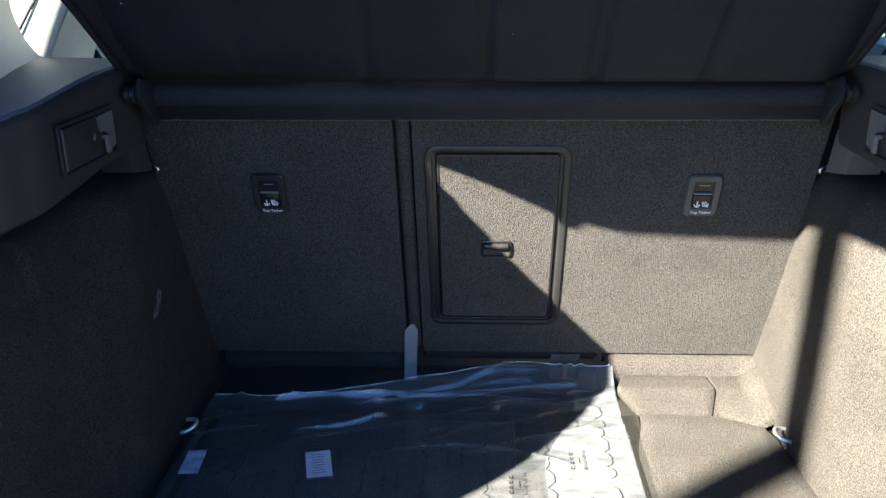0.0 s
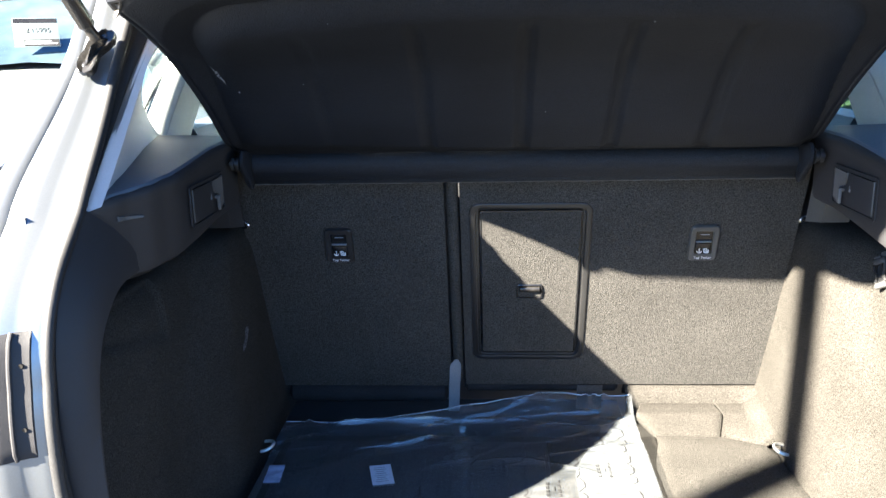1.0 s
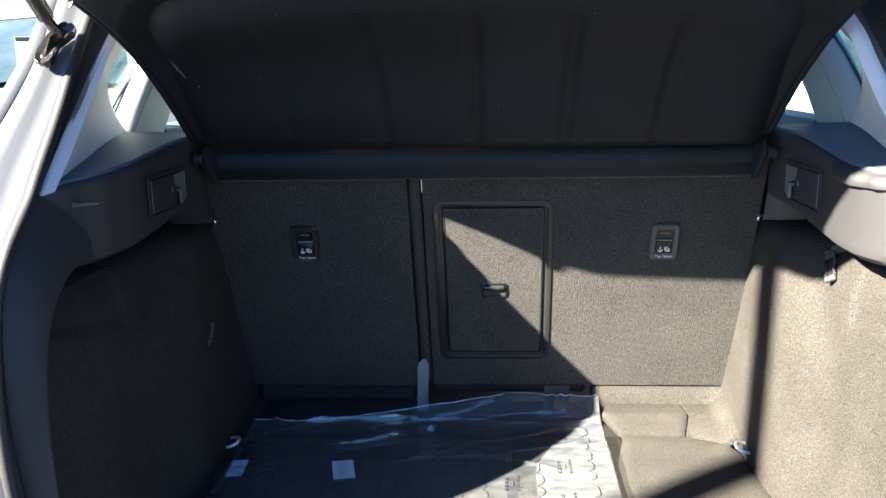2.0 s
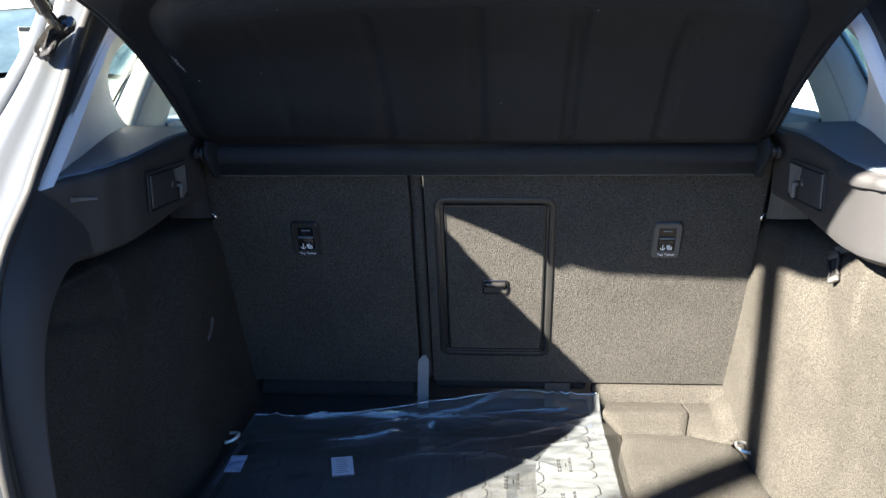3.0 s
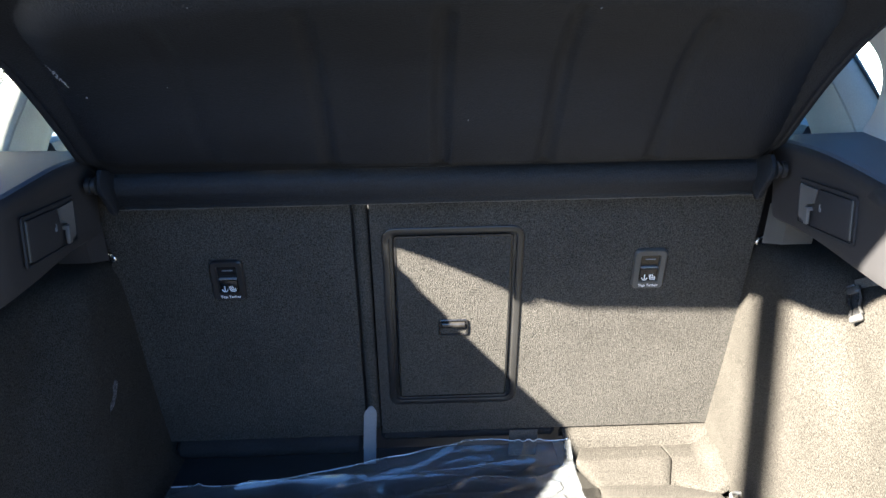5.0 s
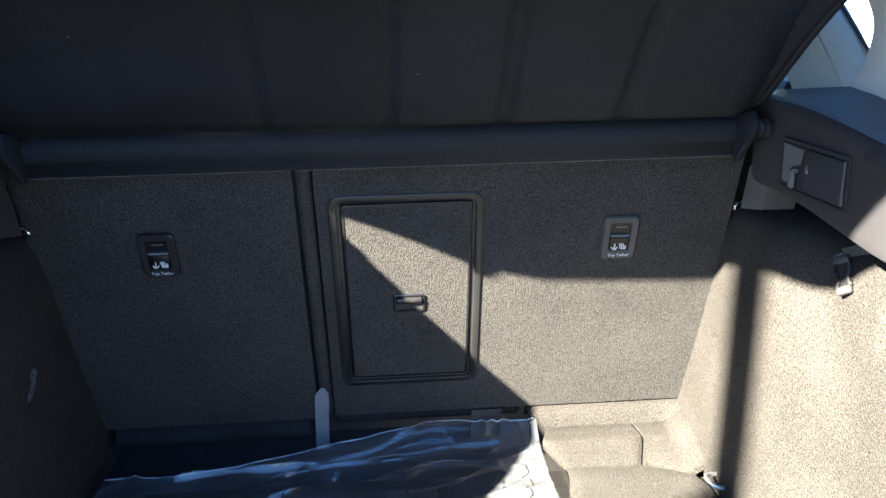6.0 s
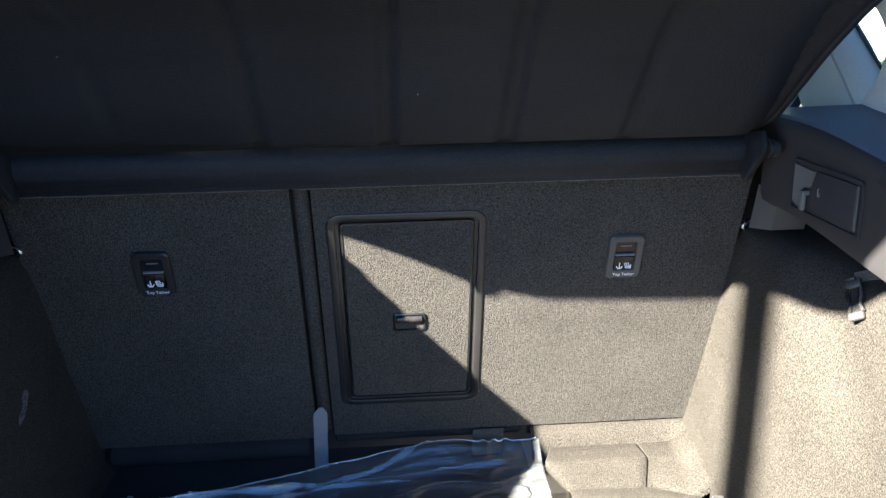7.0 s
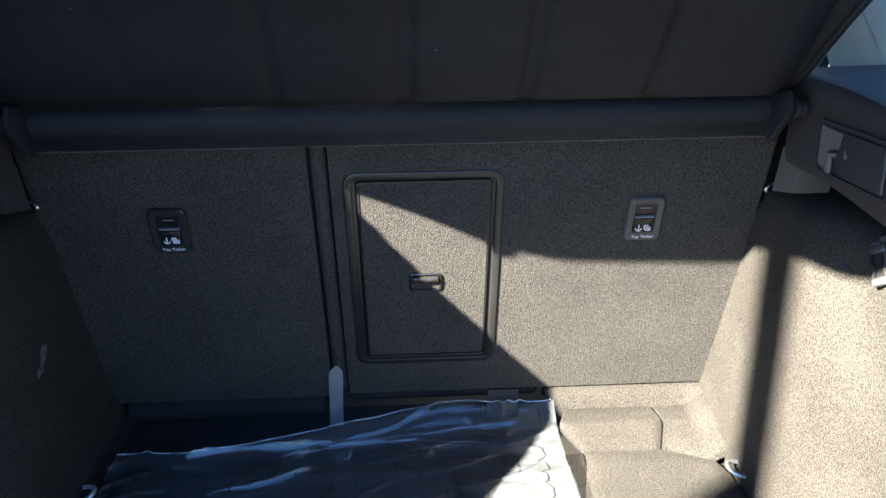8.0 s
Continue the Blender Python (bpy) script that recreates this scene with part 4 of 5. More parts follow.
part("hatch_frame", bm, HATCH_FRAME, seat_r, "black plastic hatch surround")
bm = bmesh.new()
d = (a[0] + 0.0215, a[1] - 0.0205, a[2] + 0.019, a[3] - 0.0195)
loft(bm, [rrect(*d, 0.006, -0.02), rrect(*d, 0.006, -0.004), rrect(d[0] + 0.002, d[1] - 0.002, d[2] + 0.002, d[3] - 0.002, 0.005, -0.0015)], cap=True, m=SEAT)
hatch = part("hatch_door", bm, SEAT_CARPET, seat_r, "carpeted load-through door")
bm = bmesh.new()
loft(bm, [rrect(d[0] - 0.001, d[1] + 0.001, d[2] - 0.001, d[3] + 0.001, 0.006, -0.008), rrect(d[0] - 0.001, d[1] + 0.001, d[2] - 0.001, d[3] + 0.001, 0.006, -0.001), rrect(d[0] + 0.002, d[1] - 0.002, d[2] + 0.002, d[3] - 0.002, 0.005, -0.0006)], m=SEAT)
part("door_edge", bm, BEZEL, hatch)
bm = bmesh.new()
box(bm, HU[0], HU[1], HV[0], HV[1], -0.09, -0.021, 0, SEAT)
part("hatch_back", bm, BLACK, seat_r)
hu, hv = (-0.002, 0.052), (sv(0.922), sv(0.957))
bm = bmesh.new()
loft(bm, [rrect(hu[0] + k, hu[1] - k, hv[0] + k, hv[1] - k, r, w) for k, r, w in ((0.0, 0.006, -0.003), (0.0, 0.006, 0.0002), (0.0012, 0.0055, 0.0012), (0.0034, 0.0045, 0.0010), (0.0045, 0.0040, -0.0045))], cap=True, m=SEAT)
handle = part("latch_cup", bm, BEZEL, hatch, "glossy black latch")
bm = bmesh.new()
tube(bm, [SEAT @ Vector((u, hv[1] - 0.0125, -0.0022)) for u in (hu[0] + 0.005, hu[0] + 0.0065, hu[1] - 0.0065, hu[1] - 0.005)], [0.005, 0.0070, 0.0070, 0.005], 16)
part("latch_lever", bm, DARK_METAL, handle, "polished black latch lever")
for s, u in ((-1, -0.366), (1, 0.369)):
    tether(s, u)
# bright striker loops at the seat's outer edges
for s in (-1, 1):
    bm = bmesh.new()
    tube(bm, spline([(s * 0.555, 1.475, 1.116), (s * 0.542, 1.466, 1.115), (s * 0.536, 1.464, 1.110), (s * 0.542, 1.467, 1.105), (s * 0.555, 1.478, 1.103)], 14), 0.0032, 8)
    tagged(part("striker_loop", bm, CHROME), "bright metal striker loop beside the seat back", "striker", "seat strikers")
# belt tongue and the short strap below the seats
bm = bmesh.new()
rows = [[SEAT @ Vector((u * w - 0.138 + du, sv(z), 0.004)) for u in (-1, -0.3, 0.3, 1)] for z, w, du in ((0.764, 0.003, 0.003), (0.750, 0.0115, 0.001), (0.742, 0.0125, 0.0), (0.68, 0.0125, -0.004), (0.612, 0.0125, -0.008))]
thick(bm, rows, (0, -0.002, 0))
tagged(part("release_strap", bm, STRAP), "pale grey webbing strap hanging between the seat backs", "strap")
bm = bmesh.new()
rows = [[SEAT @ Vector((u, sv(z), 0.003 + dw)) for u in (0.138, 0.145, 0.188, 0.195)] for z, dw in ((0.690, 0), (0.675, 0.002), (0.655, 0.002), (0.62, 0.0))]
thick(bm, rows, (0, -0.002, 0))
tagged(part("short_strap", bm, WEB), "dark webbing loop below the seat back", "strap")

# ---- parcel shelf, tipped up on its pivots ----
shelf = empty("parcel_shelf", "dark cloth-covered parcel shelf tipped up on its pivots", "parcel shelf")
PROF = spline([(0, 1.376, 1.240), (0, 1.349, 1.262), (0, 1.311, 1.292), (0, 1.275, 1.323), (0, 1.239, 1.360), (0, 1.199, 1.399), (0, 1.1485, 1.438), (0, 1.067, 1.480), (0, 0.990, 1.513), (0, 0.950, 1.528), (0, 0.85, 1.548), (0, 0.70, 1.57)], 120)
HALF = [(1.40, 0.515), (1.36, 0.517), (1.275, 0.519), (1.239, 0.524), (1.199, 0.531), (1.1485, 0.5375), (1.067, 0.545), (0.99, 0.556), (0.94, 0.566), (0.6, 0.60)]


def shelf_half(y):
    for (ya, xa), (yb, xb) in zip(HALF, HALF[1:]):
        if y >= yb:
            return xa + (xb - xa) * (ya - y) / (ya - yb)
    return HALF[-1][1]


def shelf_z(y):
    for a, b in zip(PROF, PROF[1:]):
        if b.y <= y:
            return a.z + (b.z - a.z) * (a.y - y) / (a.y - b.y)
    return PROF[-1].z


def shelf_at(u, f):
    """A point of the underside: u from -1 to 1 across, f from 0 at the pivots to 1 at the bowed rear edge."""
    rear = 0.966 - 0.020 * (1 - u * u) + 0.032 * step(0.90, 1.0, abs(u))
    y = 1.376 + f * (rear - 1.376)
    z = shelf_z(y)
    slope = Vector((0, -0.01, shelf_z(y - 0.005) - shelf_z(y + 0.005))).normalized()
    nrm = Vector((0, -slope.z, slope.y))
    x = u * shelf_half(y) - 0.0065
    across = 0.500 - 0.028 * f - abs(x) + (0.024 * f if u < 0 else 0.0)
    along = y - (0.984 + 0.07 * u * u)
    r = 0.10
    inset = min(across, along)
    if across < r and along < r:
        inset = min(inset, r - math.hypot(r - across, r - along))
    proud = 0.026 - 0.014 * step(0.75, 0.35, f) * step(0.0, -0.45, x)
    deep = 0.014 * min(max(1 + inset / 0.045, 0.0), 1.0) - proud * (1 - (1 - min(max(inset, 0.0) / 0.055, 1.0)) ** 2.2)
    deep += (0.026 - deep) * step(0.14, 0.0, f)
    groove = 0.0
    for gx, d in ((-0.33, 0.001), (-0.16, 0.0025), (0.0, 0.003), (0.15, 0.003), (0.307, 0.0028)):
        groove += 2.2 * d * step(0.018, 0.002, abs(x - gx)) * step(0.040, 0.09, inset) * step(0.03, 0.12, f)
    rim = 0.004 * step(0.97, 1.0, f) + 0.006 * step(0.975, 1.0, abs(u))
    return Vector((x, y, z)) - nrm * (deep + groove + rim)


us = [-1 + 2 * i / 320 for i in range(321)]
fs = [i / 180 for i in range(181)]
bm = bmesh.new()
rows = [[shelf_at(u, f) for u in us] for f in fs]
va = [[bm.verts.new(p) for p in r] for r in rows]
for i in range(len(fs) - 1):
    for j in range(len(us) - 1):
        bm.faces.new((va[i][j], va[i][j + 1], va[i + 1][j + 1], va[i + 1][j]))
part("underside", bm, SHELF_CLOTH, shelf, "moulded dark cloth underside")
bm = bmesh.new()
top = [[shelf_at(u, f) + Vector((0, -0.002, 0.034 - 0.028 * step(0.93, 1.0, abs(u)) - 0.026 * step(0.95, 1.0, f))) for u in us] for f in fs]
vb = [[bm.verts.new(p) for p in r] for r in top]
for i in range(len(top) - 1):
    for j in range(len(top[0]) - 1):
        bm.faces.new((vb[i][j], vb[i + 1][j], vb[i + 1][j + 1], vb[i][j + 1]))
part("upper_side", bm, SHELF_TOP, shelf, "lighter felt upper side")
bm = bmesh.new()
edge = [shelf_at(-1, f) for f in fs[::6]] + [shelf_at(u, 1.0) for u in us[::8]] + [shelf_at(1, f) for f in fs[::-6]]
tube(bm, [p + Vector((0, 0, 0.004)) for p in edge], 0.0065, 8)
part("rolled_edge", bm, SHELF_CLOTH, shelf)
# pale ragged marks and lint on the underside
sr = random.Random(11)


def fleck(bm, u, f, size, long=1.6):
    """A thin ragged chip lying on the underside."""
    c = shelf_at(u, f)
    du, df = (shelf_at(u + 0.002, f) - c).normalized(), (shelf_at(u, f + 0.003) - c).normalized()
    off = du.cross(df).normalized()
    off = off if off.y < 0 else -off
    ring = []
    for k in range(7):
        a = 2 * math.pi * k / 7
        r = size * sr.uniform(0.35, 1.0)
        ring.append(c + du * (r * math.cos(a) + 0.4 * r * math.sin(a)) + df * (long * r * math.sin(a)))
    loft(bm, [[p + off * 0.0010 for p in ring], [p + off * 0.0004 for p in ring]], True, True)


bm = bmesh.new()
for k in range(16):
    t = k / 15
    fleck(bm, -0.908 + 0.020 * t + 0.006 * sr.uniform(-1, 1) * math.sin(math.pi * t), 0.485 - 0.068 * t, 0.0017 * (0.45 + sr.random()) * (0.5 + math.sin(math.pi * t)))
part("scuff", bm, STRAP, shelf, "pale ragged mark")
for u, f, size in ((-0.858, 0.385, 0.0016), (-0.648, 0.415, 0.0011), (-0.487, 0.80, 0.0012), (0.322, 0.77, 0.0012), (0.081, 0.30, 0.0012)):
    bm = bmesh.new()
    fleck(bm, u, f, size)
    part("scuff", bm, STRAP, shelf, "tiny pale fleck of lint")
# lower front moulding
bm = bmesh.new()
prof = [(y, z) for _, y, z in spline([(0, 1.420, 1.266), (0, 1.405, 1.262), (0, 1.396, 1.252), (0, 1.393, 1.240), (0, 1.397, 1.227), (0, 1.407, 1.215), (0, 1.417, 1.206)], 22)] + [(1.421, 1.199), (1.428, 1.198), (1.445, 1.217), (1.445, 1.262)]
loft(bm, [[(x, y + dy, z) for y, z in prof] for x, dy in ((-0.516, 0.004), (-0.512, 0.0), (-0.2, -0.002), (0.2, -0.002), (0.508, 0), (0.512, 0.004))], True, True)
part("front_moulding", bm, ROLL, shelf, "rounded cloth-covered front roll")
# strip added behind the roll to stop light coming through the gap
bm = bmesh.new()
thick(bm, [[(x, y, z) for x in (-0.508, -0.25, 0, 0.25, 0.508)] for y, z in ((1.440, 1.240), (1.430, 1.262), (1.418, 1.280), (1.400, 1.305), (1.382, 1.330))], (0, 0.004, 0.003))
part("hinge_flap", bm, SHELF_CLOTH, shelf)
bm = bmesh.new()
tube(bm, [(-0.514 + 1.024 * k / 60, 1.4215 + 0.0008 * math.sin(2.7 * k), 1.1985 + 0.0014 * noise.noise(Vector((0.7 * k, 5, 1)))) for k in range(61)], [0.0008 + 0.0016 * abs(noise.noise(Vector((0.9 * k, 2, 7)))) for k in range(61)], 6)
part("stitched_edge", bm, GREY_BEZEL, shelf, "thin pale stitched edge")
for s in (-1, 1):
    bm = bmesh.new()
    prof = [(y, z) for _, y, z in spline([(0, 1.352, 1.272), (0, 1.344, 1.258), (0, 1.346, 1.240), (0, 1.360, 1.226), (0, 1.374, 1.214), (0, 1.388, 1.199), (0, 1.400, 1.194)], 16)] + [(1.410, 1.204), (1.410, 1.262)]
    loft(bm, [[(s * x, cy + (y - cy) * k, cz + (z - cz) * k) for y, z in prof] for cy, cz in ((1.385, 1.232),) for x, k in ((0.500, 0.90), (0.502, 1.0), (0.507, 1.0), (0.510, 0.92))], True, True)
    cheek = part("pivot_cheek", bm, ROLL, shelf, "thin cloth-edged end flange")
    bm = bmesh.new()
    tube(bm, [(s * x, 1.350, 1.249) for x in (0.509, 0.512, 0.5125, 0.517, 0.5175, 0.524, 0.5245, 0.528)], [0.0135, 0.0135, 0.0095, 0.0095, 0.0125, 0.0125, 0.006, 0.005], 16)
    part("pivot_pin", bm, BLACK, cheek, "glossy black pivot pin")

# ---- carpet mat in its plastic bag ----
mat_ob = empty("carpet_mat", "folded dark speckled carpet mat lying on the floor", "boot mat")
bm = bmesh.new()
box(bm, -0.49, 0.06, 0.93, 1.50, 0.6165, 0.6245, 0.003)
part("mat_sheet", bm, MAT, mat_ob)
bm = bmesh.new()
box(bm, -0.47, 0.05, 0.95, 1.47, 0.6248, 0.632, 0.003)
part("folded_layer", bm, MAT, mat_ob)

bag = empty("plastic_bag", "clear crinkled plastic bag with black print and a white label", "plastic bag")


FOLDS = [((-0.34, 1.425), (-0.25, 1.445), (-0.16, 1.49), 0.011), ((-0.47, 1.525), (-0.1, 1.565), (0.24, 1.615), 0.010), ((-0.25, 1.515), (-0.12, 1.555), (0.05, 1.565), 0.009), ((-0.05, 1.50), (0.08, 1.55), (0.2, 1.53), 0.008), ((-0.2, 1.36), (0.0, 1.40), (0.16, 1.34), 0.005)]


def far_edge(x):
    return 1.548 + 0.095 * step(-0.45, 0.15, x)


def film_z(x, y):
    """Height of the film: low over the mat, lifted along its far edge, more so towards the right, with sharp folds."""
    k = far_edge(x) - y
    z = 0.638 + (0.010 + 0.036 * step(-0.45, 0.2, x)) * (0.6 * step(0.040, 0.018, k) + 0.4 * step(0.022, 0.008, k)) * (0.75 + 0.5 * noise.noise(Vector((6 * x, 0, 3.3))))
    z += 0.003 * noise.noise(Vector((3.5 * x, 15 * y - 3 * x, 0.3))) + 0.0016 * noise.noise(Vector((20 * x, 46 * y, 1.7))) * step(0.3, 0.05, k)
    for a, b, c, h in FOLDS:
        if a[0] - 0.02 < x < c[0] + 0.02:
            t = (x - a[0]) / (c[0] - a[0])
            m = ((b[0] - a[0]) / (c[0] - a[0]))
            yc = a[1] + (b[1] - a[1]) * t / m if t < m else b[1] + (c[1] - b[1]) * (t - m) / (1 - m)
            yc += 0.006 * noise.noise(Vector((12 * x, h * 900, 0)))
            z += 1.6 * h * math.exp(-abs(y - yc) / 0.0040) * (0.55 + 0.9 * abs(noise.noise(Vector((7 * x, h * 500, 2))))) * step(-0.02, 0.15, t) * step(1.02, 0.85, t)
    crease = abs(noise.noise(Vector((5 * x + 2 * y, 13 * y - 6 * x, 5.0))))
    z += 0.005 * step(0.10, 0.0, crease) * step(0.35, 0.05, k)
    shard = abs(noise.noise(Vector((15 * x, 15 * y, 8.0))))
    z += 0.005 * step(0.14, 0.0, shard) * step(0.0, 0.18, x) * step(0.14, 0.06, k)
    return max(z, 0.6368)


nx, ny = 170, 400
bm = bmesh.new()
grid = []
for j in range(ny + 1):
    row = []
    for i in range(nx + 1):
        fx, fy = i / nx, j / ny
        x = -0.515 + fx * (0.258 + 0.515)
        far = far_edge(x) + 0.006 * noise.noise(Vector((14 * x, 0, 9)))
        y = 0.91 + fy * (far - 0.91)
        row.append(bm.verts.new((x + 0.004 * noise.noise(Vector((0, 9 * y, 3))), y, film_z(x, y))))
    grid.append(row)
for j in range(ny):
    for i in range(nx):
        bm.faces.new((grid[j][i], grid[j][i + 1], grid[j + 1][i + 1], grid[j + 1][i]))
film = part("film", bm, FILM, bag, "clear creased plastic film")
film.data.shade_smooth()
# the bag's open side, folded over on itself, whitened where the sun falls
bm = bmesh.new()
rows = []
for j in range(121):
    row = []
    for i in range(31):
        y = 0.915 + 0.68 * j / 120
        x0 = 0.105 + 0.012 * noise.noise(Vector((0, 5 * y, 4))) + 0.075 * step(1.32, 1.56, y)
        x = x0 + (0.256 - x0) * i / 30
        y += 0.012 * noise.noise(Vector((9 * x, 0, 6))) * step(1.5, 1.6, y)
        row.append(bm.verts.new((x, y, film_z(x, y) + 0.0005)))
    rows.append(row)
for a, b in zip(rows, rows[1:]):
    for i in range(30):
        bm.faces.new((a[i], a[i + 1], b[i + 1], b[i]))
part("folded_flap", bm, SUNLIT_FLAP_FILM, bag, "double layer of film whitened as if in sun").data.shade_smooth()


def on_film(name, x0, x1, y0, y1, mat, parent, up=0.0012, n=6, turn=0.0, label=""):
    """A thin patch that follows the film."""
    bm = bmesh.new()
    cx, cy = (x0 + x1) / 2, (y0 + y1) / 2
    c, s_ = math.cos(radians(turn)), math.sin(radians(turn))
    rows = []
    for j in range(n + 1):
        r = []
        for i in range(n + 1):
            dx, dy = x0 + (x1 - x0) * i / n - cx, y0 + (y1 - y0) * j / n - cy
            x, y = cx + dx * c - dy * s_, cy + dx * s_ + dy * c
            r.append((x, y, film_z(x, y) + up))
        rows.append(r)
    thick(bm, rows, (0, 0, -0.0004))
    return part(name, bm, mat, parent, label)


label_a = on_film("paper_label", -0.292, -0.250, 1.290, 1.366, PAPER, bag, 0.002, 10, 13, "white paper label with lines of print")
tx, ty = math.cos(radians(13)), math.sin(radians(13))
for k in range(8):
    d = 0.0075 * (k - 3.5)
    wide = 0.0125 - 0.002 * (k % 3)
    on_film("print_line", -0.273 - d * ty - wide, -0.273 - d * ty + wide, 1.328 + d * tx, 1.3295 + d * tx, STRAP, label_a, 0.0026, 4, 13)
on_film("small_label", -0.499, -0.467, 1.292, 1.362, BLUE_PAPER, bag, 0.002, 10, 4, "bluish creased paper label")

# thin whitish tube along the bag's far edge, standing in for its highlight
bm = bmesh.new()
tube(bm, [(x, far_edge(x) + 0.006 * noise.noise(Vector((14 * x, 0, 9))), film_z(x, far_edge(x)) + 0.0008) for x in (-0.512 + 0.766 * k / 150 for k in range(151))], [0.0012 * (0.6 + 0.8 * abs(noise.noise(Vector((0.21 * k, 1, 4))))) for k in range(151)], 6)
part("sealed_edge", bm, EDGE_HIGHLIGHT_FILM, bag, "whitish line for the film edge's highlight")

# black print on the film: bars of lettering, columns of small blocks and long wavy outlines
prng = random.Random(7)


def printed(bm, x0, x1, y0, y1):
    n = max(1, int((y1 - y0) / 0.006))
    ys = [y0 + (y1 - y0) * k / n for k in range(n + 1)]
    thick(bm, [[(x0, y, film_z(x0, y) + 0.0009), (x1, y, film_z(x1, y) + 0.0009)] for y in ys], (0, 0, -0.0003))


def lettering_block(x, y):
    """A bar of ten bold marks, a short thin line, and a column of blocky signs beside it."""
    bm = bmesh.new()
    for k in range(10):
        a = y + 0.0060 * k
        printed(bm, x, x + 0.0052, a, a + 0.0018)
        if k % 3 != 1:
            printed(bm, x + prng.choice((0.0, 0.0036)), x + 0.0052, a + 0.0018, a + 0.0044)
    printed(bm, x - 0.0065, x - 0.0052, y + 0.018, y + 0.036)
    part("lettering", bm, INK, bag)
    bm = bmesh.new()
    for k in range(4):
        a, w = y + 0.0135 * k, prng.choice((0.0050, 0.0060, 0.0065))
        printed(bm, x - 0.022, x - 0.022 + w, a, a + 0.0030)
        printed(bm, x - 0.022, x - 0.0204, a + 0.0030, a + 0.0090)
        printed(bm, x - 0.022 + w - 0.0016, x - 0.022 + w, a + 0.0020, a + 0.0095)
    part("printed_signs", bm, INK, bag)


for col in range(7):
    x = -0.448 + 0.103 * col
    y = 0.93 + 0.062 * (col % 2)
    while y < 1.47:
        lettering_block(x, y)
        y += 0.132
    x += 0.040
    y, pts = 0.925, []
    while y < 1.50:
        length, bow = prng.uniform(0.026, 0.050), prng.choice((0.006, 0.010, 0.012))
        square = prng.random() < 0.3
        for k in range(9):
            t = k / 8
            swell = min(1.0, 6 * t, 6 * (1 - t)) if square else math.sin(math.pi * t) ** 0.6
            pts.append((x + bow * swell + 0.0015 * prng.uniform(-1, 1), y + length * t))
        gap = prng.choice((0.002, 0.004, 0.022))
        if gap > 0.01 or y + length + gap >= 1.50:
            bm = bmesh.new()
            thick(bm, [[(px - 0.0011, py, film_z(px, py) + 0.0009), (px + 0.0011, py, film_z(px, py) + 0.0009)] for px, py in pts], (0, 0, -0.0003))
            part("outline_print", bm, INK, bag)
            pts = []
        y += length + gap


# ---- outside ----
bm = bmesh.new()
rows = [[(x, y, 0.0) for x in (-400, -60, -15, 0, 15, 60, 400)] for y in (-400, -60, -15, 0, 15, 60, 400)]
loft(bm, rows, False)
tagged(part("ground", bm, ASPHALT), "sunlit grey asphalt car park", "ground", kind="structure")


def car_paint(name, color):
    m, nt, b = material(name, color, 0.3, 0.1)
    b.inputs["Coat Weight"].default_value = 0.6
    return textured(m, nt, b, tuple(c * 0.94 for c in color), color, 40, blotch=0.04)


# bluish base: reflected sky put into the glass colour
SCREEN = grain("windscreen_glass", (0.0420, 0.0660, 0.0840), (0.0900, 0.1260, 0.1500), 2.5, 0.04, 0.8, metal=0.5, blotch=0.1)
LAMP = grain("lamp_glass", (0.5, 0.52, 0.55), (0.8, 0.82, 0.85), 60, 0.1, 0.8, metal=0.5)
TYRE = grain("tyre", (0.012, 0.012, 0.012), (0.02, 0.02, 0.02), 90, 0.85, 0.3)


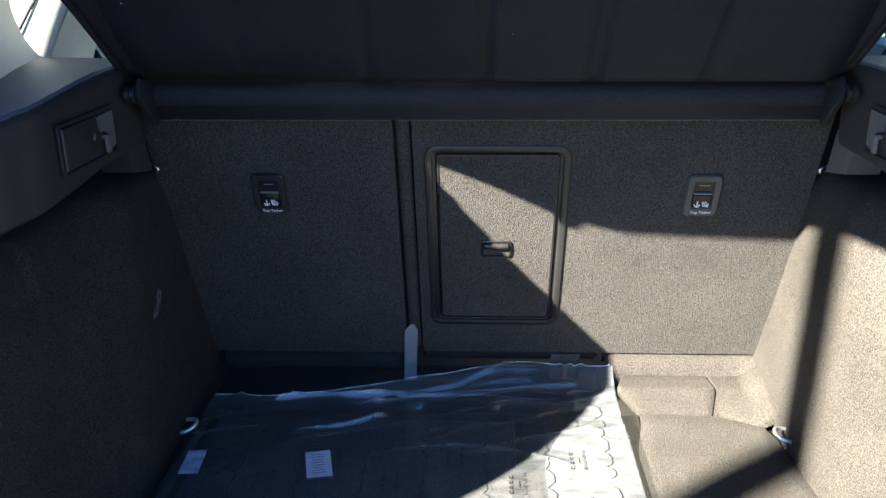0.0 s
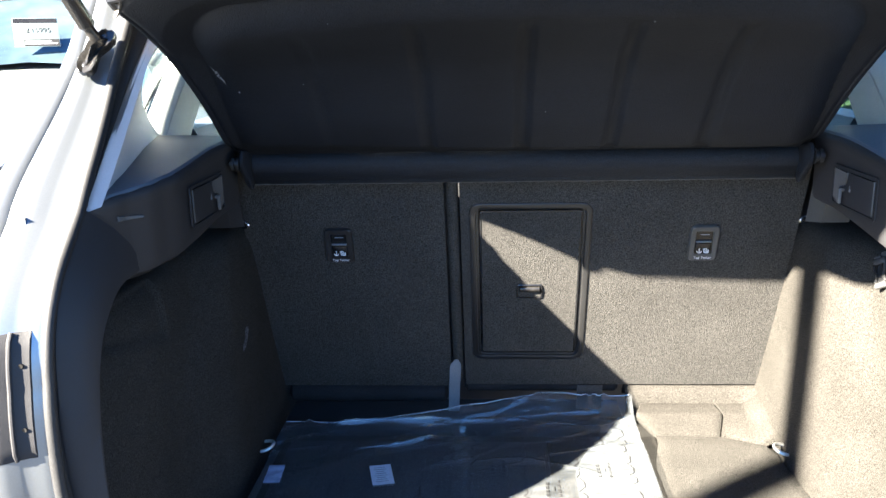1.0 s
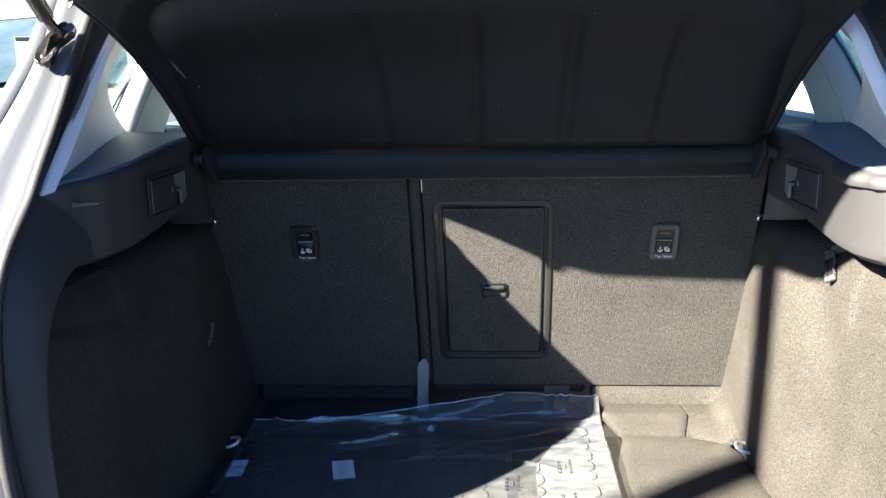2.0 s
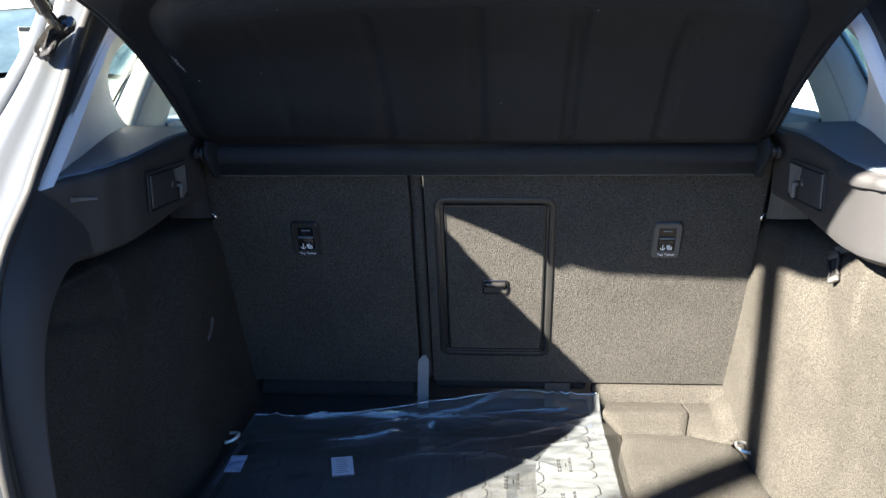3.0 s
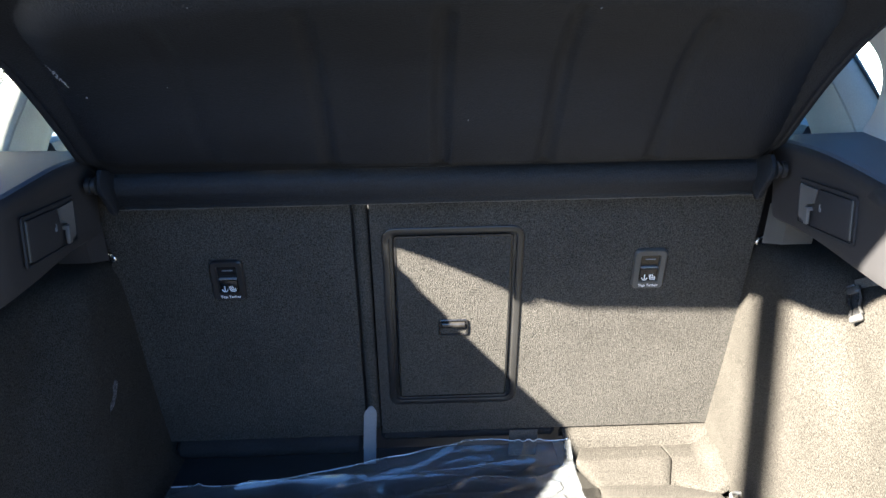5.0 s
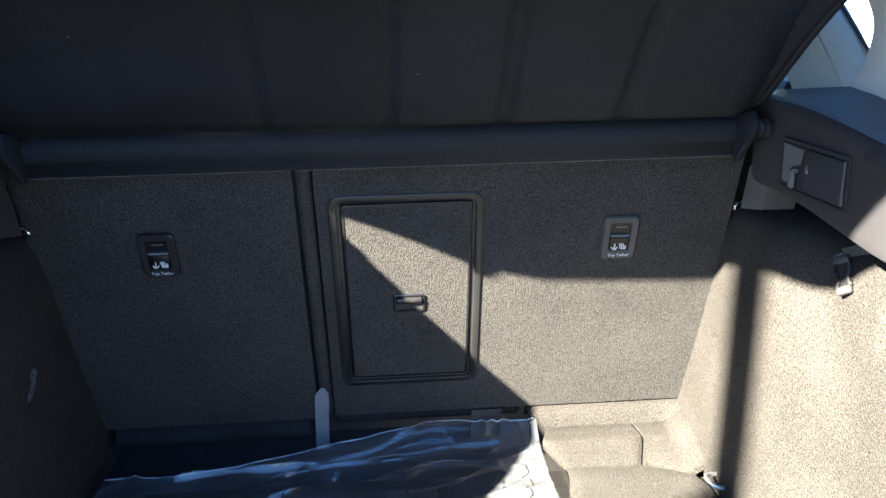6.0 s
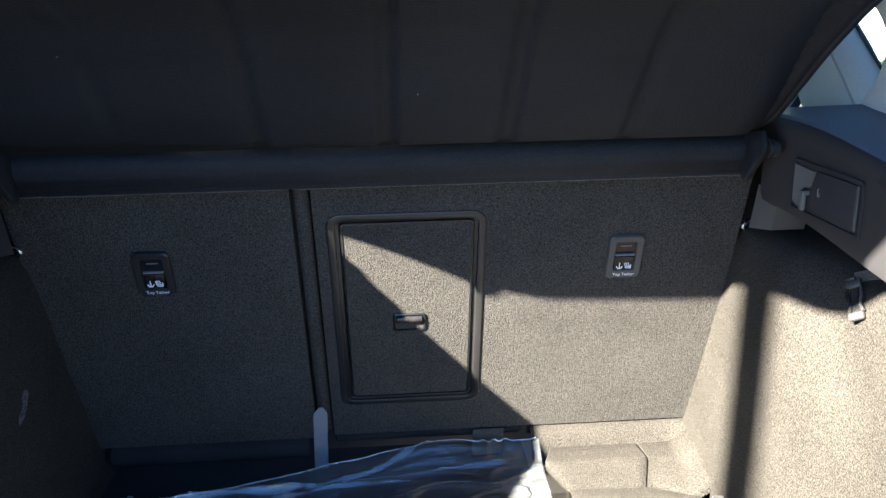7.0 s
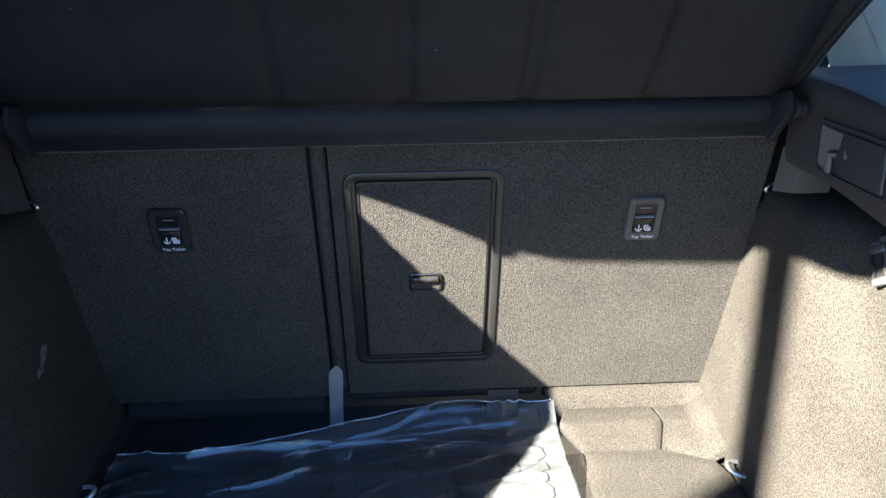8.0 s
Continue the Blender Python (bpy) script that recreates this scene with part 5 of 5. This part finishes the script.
def parked_car(label, color, place, turn, tall=1.0):
    """A plain hatchback: body section swept along its length, cabin glass, wheels, lamps. Its nose points along -y."""
    car = empty("parked_car", label, "car", "parked cars")
    paint = car_paint("paint", color)
    side = [(-2.10, 0.42, 0.60, 0.68), (-2.05, 0.34, 0.74, 0.80), (-1.75, 0.28, 0.87, 0.88), (-1.30, 0.26, 0.94, 0.90), (-0.85, 0.26, 1.00, 0.91), (0.0, 0.26, 1.02, 0.91), (1.2, 0.27, 1.05, 0.90), (1.8, 0.30, 1.06, 0.87), (2.05, 0.38, 1.02, 0.80), (2.10, 0.46, 0.85, 0.74)]
    bm = bmesh.new()
    loops = []
    for y, z0, z1, w in side:
        ring = []
        for k in range(20):
            a = 2 * math.pi * k / 20
            c, d = math.cos(a), math.sin(a)
            ring.append((w * math.copysign(abs(c) ** 0.45, c), y, (z0 + z1) / 2 + (z1 - z0) / 2 * math.copysign(abs(d) ** 0.55, d)))
        loops.append(ring)
    loft(bm, loops, True, True)
    part("body", bm, paint, car)
    cab = [(-0.98, 1.00, 0.80), (-0.60, 1.22, 0.74), (-0.15, 1.42, 0.68), (0.1, 1.46, 0.66), (1.0, 1.47, 0.65), (1.55, 1.40, 0.64), (1.95, 1.05, 0.70)]
    bm = bmesh.new()
    loft(bm, [[(-w - 0.06, y, 0.98), (-w, y, max(z - 0.03, 0.985)), (-w * 0.7, y, max(z, 0.99)), (0, y, max(z + 0.03, 1.0)), (w * 0.7, y, max(z, 0.99)), (w, y, max(z - 0.03, 0.985)), (w + 0.06, y, 0.98)] for y, z, w in cab], False)
    part("glasshouse", bm, SCREEN, car, "dark glass")
    bm = bmesh.new()
    loft(bm, [[(-w - 0.012, y, z - 0.05), (-w * 0.75, y, z + 0.012), (0, y, z + 0.045), (w * 0.75, y, z + 0.012), (w + 0.012, y, z - 0.05)] for y, z, w in ((-0.17, 1.405, 0.685), (0.1, 1.47, 0.665), (1.0, 1.48, 0.655), (1.56, 1.41, 0.645))], False)
    part("roof", bm, paint, car)
    for sx in (-1, 1):
        bm = bmesh.new()
        tube(bm, [(sx * 0.86, -0.98, 1.0), (sx * 0.77, -0.55, 1.22), (sx * 0.69, -0.15, 1.40)], 0.03, 8)
        part("screen_pillar", bm, paint, car)
        bm = bmesh.new()
        r = bmesh.ops.create_uvsphere(bm, u_segments=14, v_segments=8, radius=1.0)
        bmesh.ops.transform(bm, matrix=pose(sx * 0.60, -1.96, 0.70) @ Matrix.Diagonal((0.20, 0.14, 0.085, 1)), verts=bm.verts)
        part("headlamp", bm, LAMP, car, "clear headlamp")
        bm = bmesh.new()
        r = bmesh.ops.create_uvsphere(bm, u_segments=12, v_segments=8, radius=1.0)
        bmesh.ops.transform(bm, matrix=pose(sx * 0.98, -0.62, 1.05) @ Matrix.Diagonal((0.11, 0.06, 0.075, 1)), verts=bm.verts)
        part("door_mirror", bm, paint, car)
        for y in (-1.32, 1.28):
            bm = bmesh.new()
            ring = [(0.20, 0.10), (0.30, 0.105), (0.325, 0.08), (0.33, 0.0), (0.325, -0.08), (0.30, -0.105), (0.20, -0.10)]
            loft(bm, [[(sx * 0.80 + w, y + r * math.cos(2 * math.pi * k / 24), 0.33 + r * math.sin(2 * math.pi * k / 24)) for r, w in ring] for k in range(25)], False)
            wheel = part("wheel", bm, TYRE, car, "black tyre")
            bm = bmesh.new()
            for q in range(5):
                a = 2 * math.pi * q / 5
                tube(bm, [(sx * 0.89, y, 0.33), (sx * 0.89, y + 0.21 * math.cos(a), 0.33 + 0.21 * math.sin(a))], [0.035, 0.022], 8)
            part("rim", bm, CHROME, wheel, "silver spoked rim")
    car.scale = (1, 1, tall)
    car.location = place
    car.rotation_euler = (0, 0, radians(turn))
    return car


parked_car("white parked car with a price card behind its windscreen", (0.26, 0.258, 0.255), (-4.16, 7.6, 0), 20, 1.31)
parked_car("blue parked car in the row behind", (0.065, 0.155, 0.29), (-6.6, 13.2, 0), 20)
parked_car("small red parked car far across the car park", (0.45, 0.03, 0.03), (-12.5, 21.0, 0), 40)
parked_car("white parked car beyond the side window", (0.74, 0.74, 0.74), (6.6, 8.2, 0), -12, 1.0)
parked_car("pale parked car in the row beside", (0.70, 0.70, 0.66), (7.6, 9.5, 0), -12, 1.0)

# price card before the near car's windscreen, placed to fit the camera's view
# dim blue-green: the windscreen's tint over white paper put into the colour
TINTED_CARD = grain("tinted_card_paper", (0.0930, 0.1178, 0.1178), (0.1116, 0.1364, 0.1364), 60, 0.6, 0.3, blotch=0.05)
card = empty("price_card", "white price card tinted as if behind a car windscreen", "price card")
C = pose(-4.16, 7.6, 0, 0, 0, 20) @ pose(0.07, -0.85, 1.585, 62, 0, 10)
bm = bmesh.new()
box(bm, -0.17, 0.17, -0.13, 0.13, -0.002, 0.002, 0.001, C)
sheet = part("sheet", bm, TINTED_CARD, card)
bm = bmesh.new()
box(bm, -0.165, 0.165, 0.085, 0.125, 0.002, 0.004, 0, C)
part("header_bar", bm, DARK_METAL, sheet)
bm = bmesh.new()
box(bm, -0.10, 0.165, -0.125, -0.065, 0.002, 0.004, 0, C)
part("footer_bar", bm, INK, sheet)
for k in range(2):
    bm = bmesh.new()
    box(bm, -0.09, 0.10 + 0.05 * k, -0.087 - 0.02 * k, -0.079 - 0.02 * k, 0.004, 0.005, 0, C)
    part("print_bar", bm, PAPER, sheet)
letters("£15995", 0.062, INK, sheet, C @ Matrix.Translation((0.02, 0.015, 0.004)))

# an unseen slim post, placed and sized so its shadow falls into the boot
post = empty("lamp_post", "tall slim grey steel post added to cast a shadow", "lamp post")
px, py = -1.946 - 1.9, -0.50 - 1.463
bm = bmesh.new()
tube(bm, [(px, py, 0.0), (px, py, 0.02)], 0.09, 16)
part("base_plate", bm, DARK_METAL, post)
bm = bmesh.new()
tube(bm, [(px, py, 0.01), (px, py, 4.78)], 0.047, 14)
part("pole", bm, STRAP, post)

# a made-up white building that brightens the side windows, and a hedge before it
RENDERED = grain("white_render", (0.72, 0.72, 0.70), (0.80, 0.80, 0.78), 12, 0.9, 0.2, blotch=0.06, blotch_scale=0.4)
hall = empty("building", "long white rendered building added to brighten the side windows", "building")
bm = bmesh.new()
box(bm, 3, 62, 17, 30, 0, 3.4, 0.05)
part("wall", bm, RENDERED, hall)
bm = bmesh.new()
box(bm, 2.6, 62.4, 16.6, 30.4, 3.4, 3.65, 0.04)
part("roof", bm, STRAP, hall)
for k in range(11):
    bm = bmesh.new()
    box(bm, 5 + 5 * k, 7.6 + 5 * k, 16.95, 17.1, 1.1, 2.4, 0.02)
    part("window", bm, SCREEN, hall)
# hedge
LEAF = grain("hedge_leaf", (0.02, 0.04, 0.015), (0.045, 0.075, 0.03), 8, 0.7, 0.3)
bm = bmesh.new()
hr = random.Random(3)
for k in range(900):
    x, y, z = hr.uniform(5, 10), 15 + hr.uniform(-0.6, 0.6), abs(hr.gauss(0, 0.9))
    p = Vector((x, y, min(0.25 * z, 0.22 + 0.06 * math.sin(x))))
    a, b = Vector((hr.gauss(0, 1), hr.gauss(0, 1), hr.gauss(0, 1))).normalized() * 0.22, Vector((hr.gauss(0, 1), hr.gauss(0, 1), hr.gauss(0, 1))).normalized() * 0.22
    bm.faces.new([bm.verts.new(p + q) for q in (a, b, -a, -b)])
tagged(part("hedge", bm, LEAF, smooth=False), "green clipped hedge beyond the parked cars", "hedge", kind="stuff")
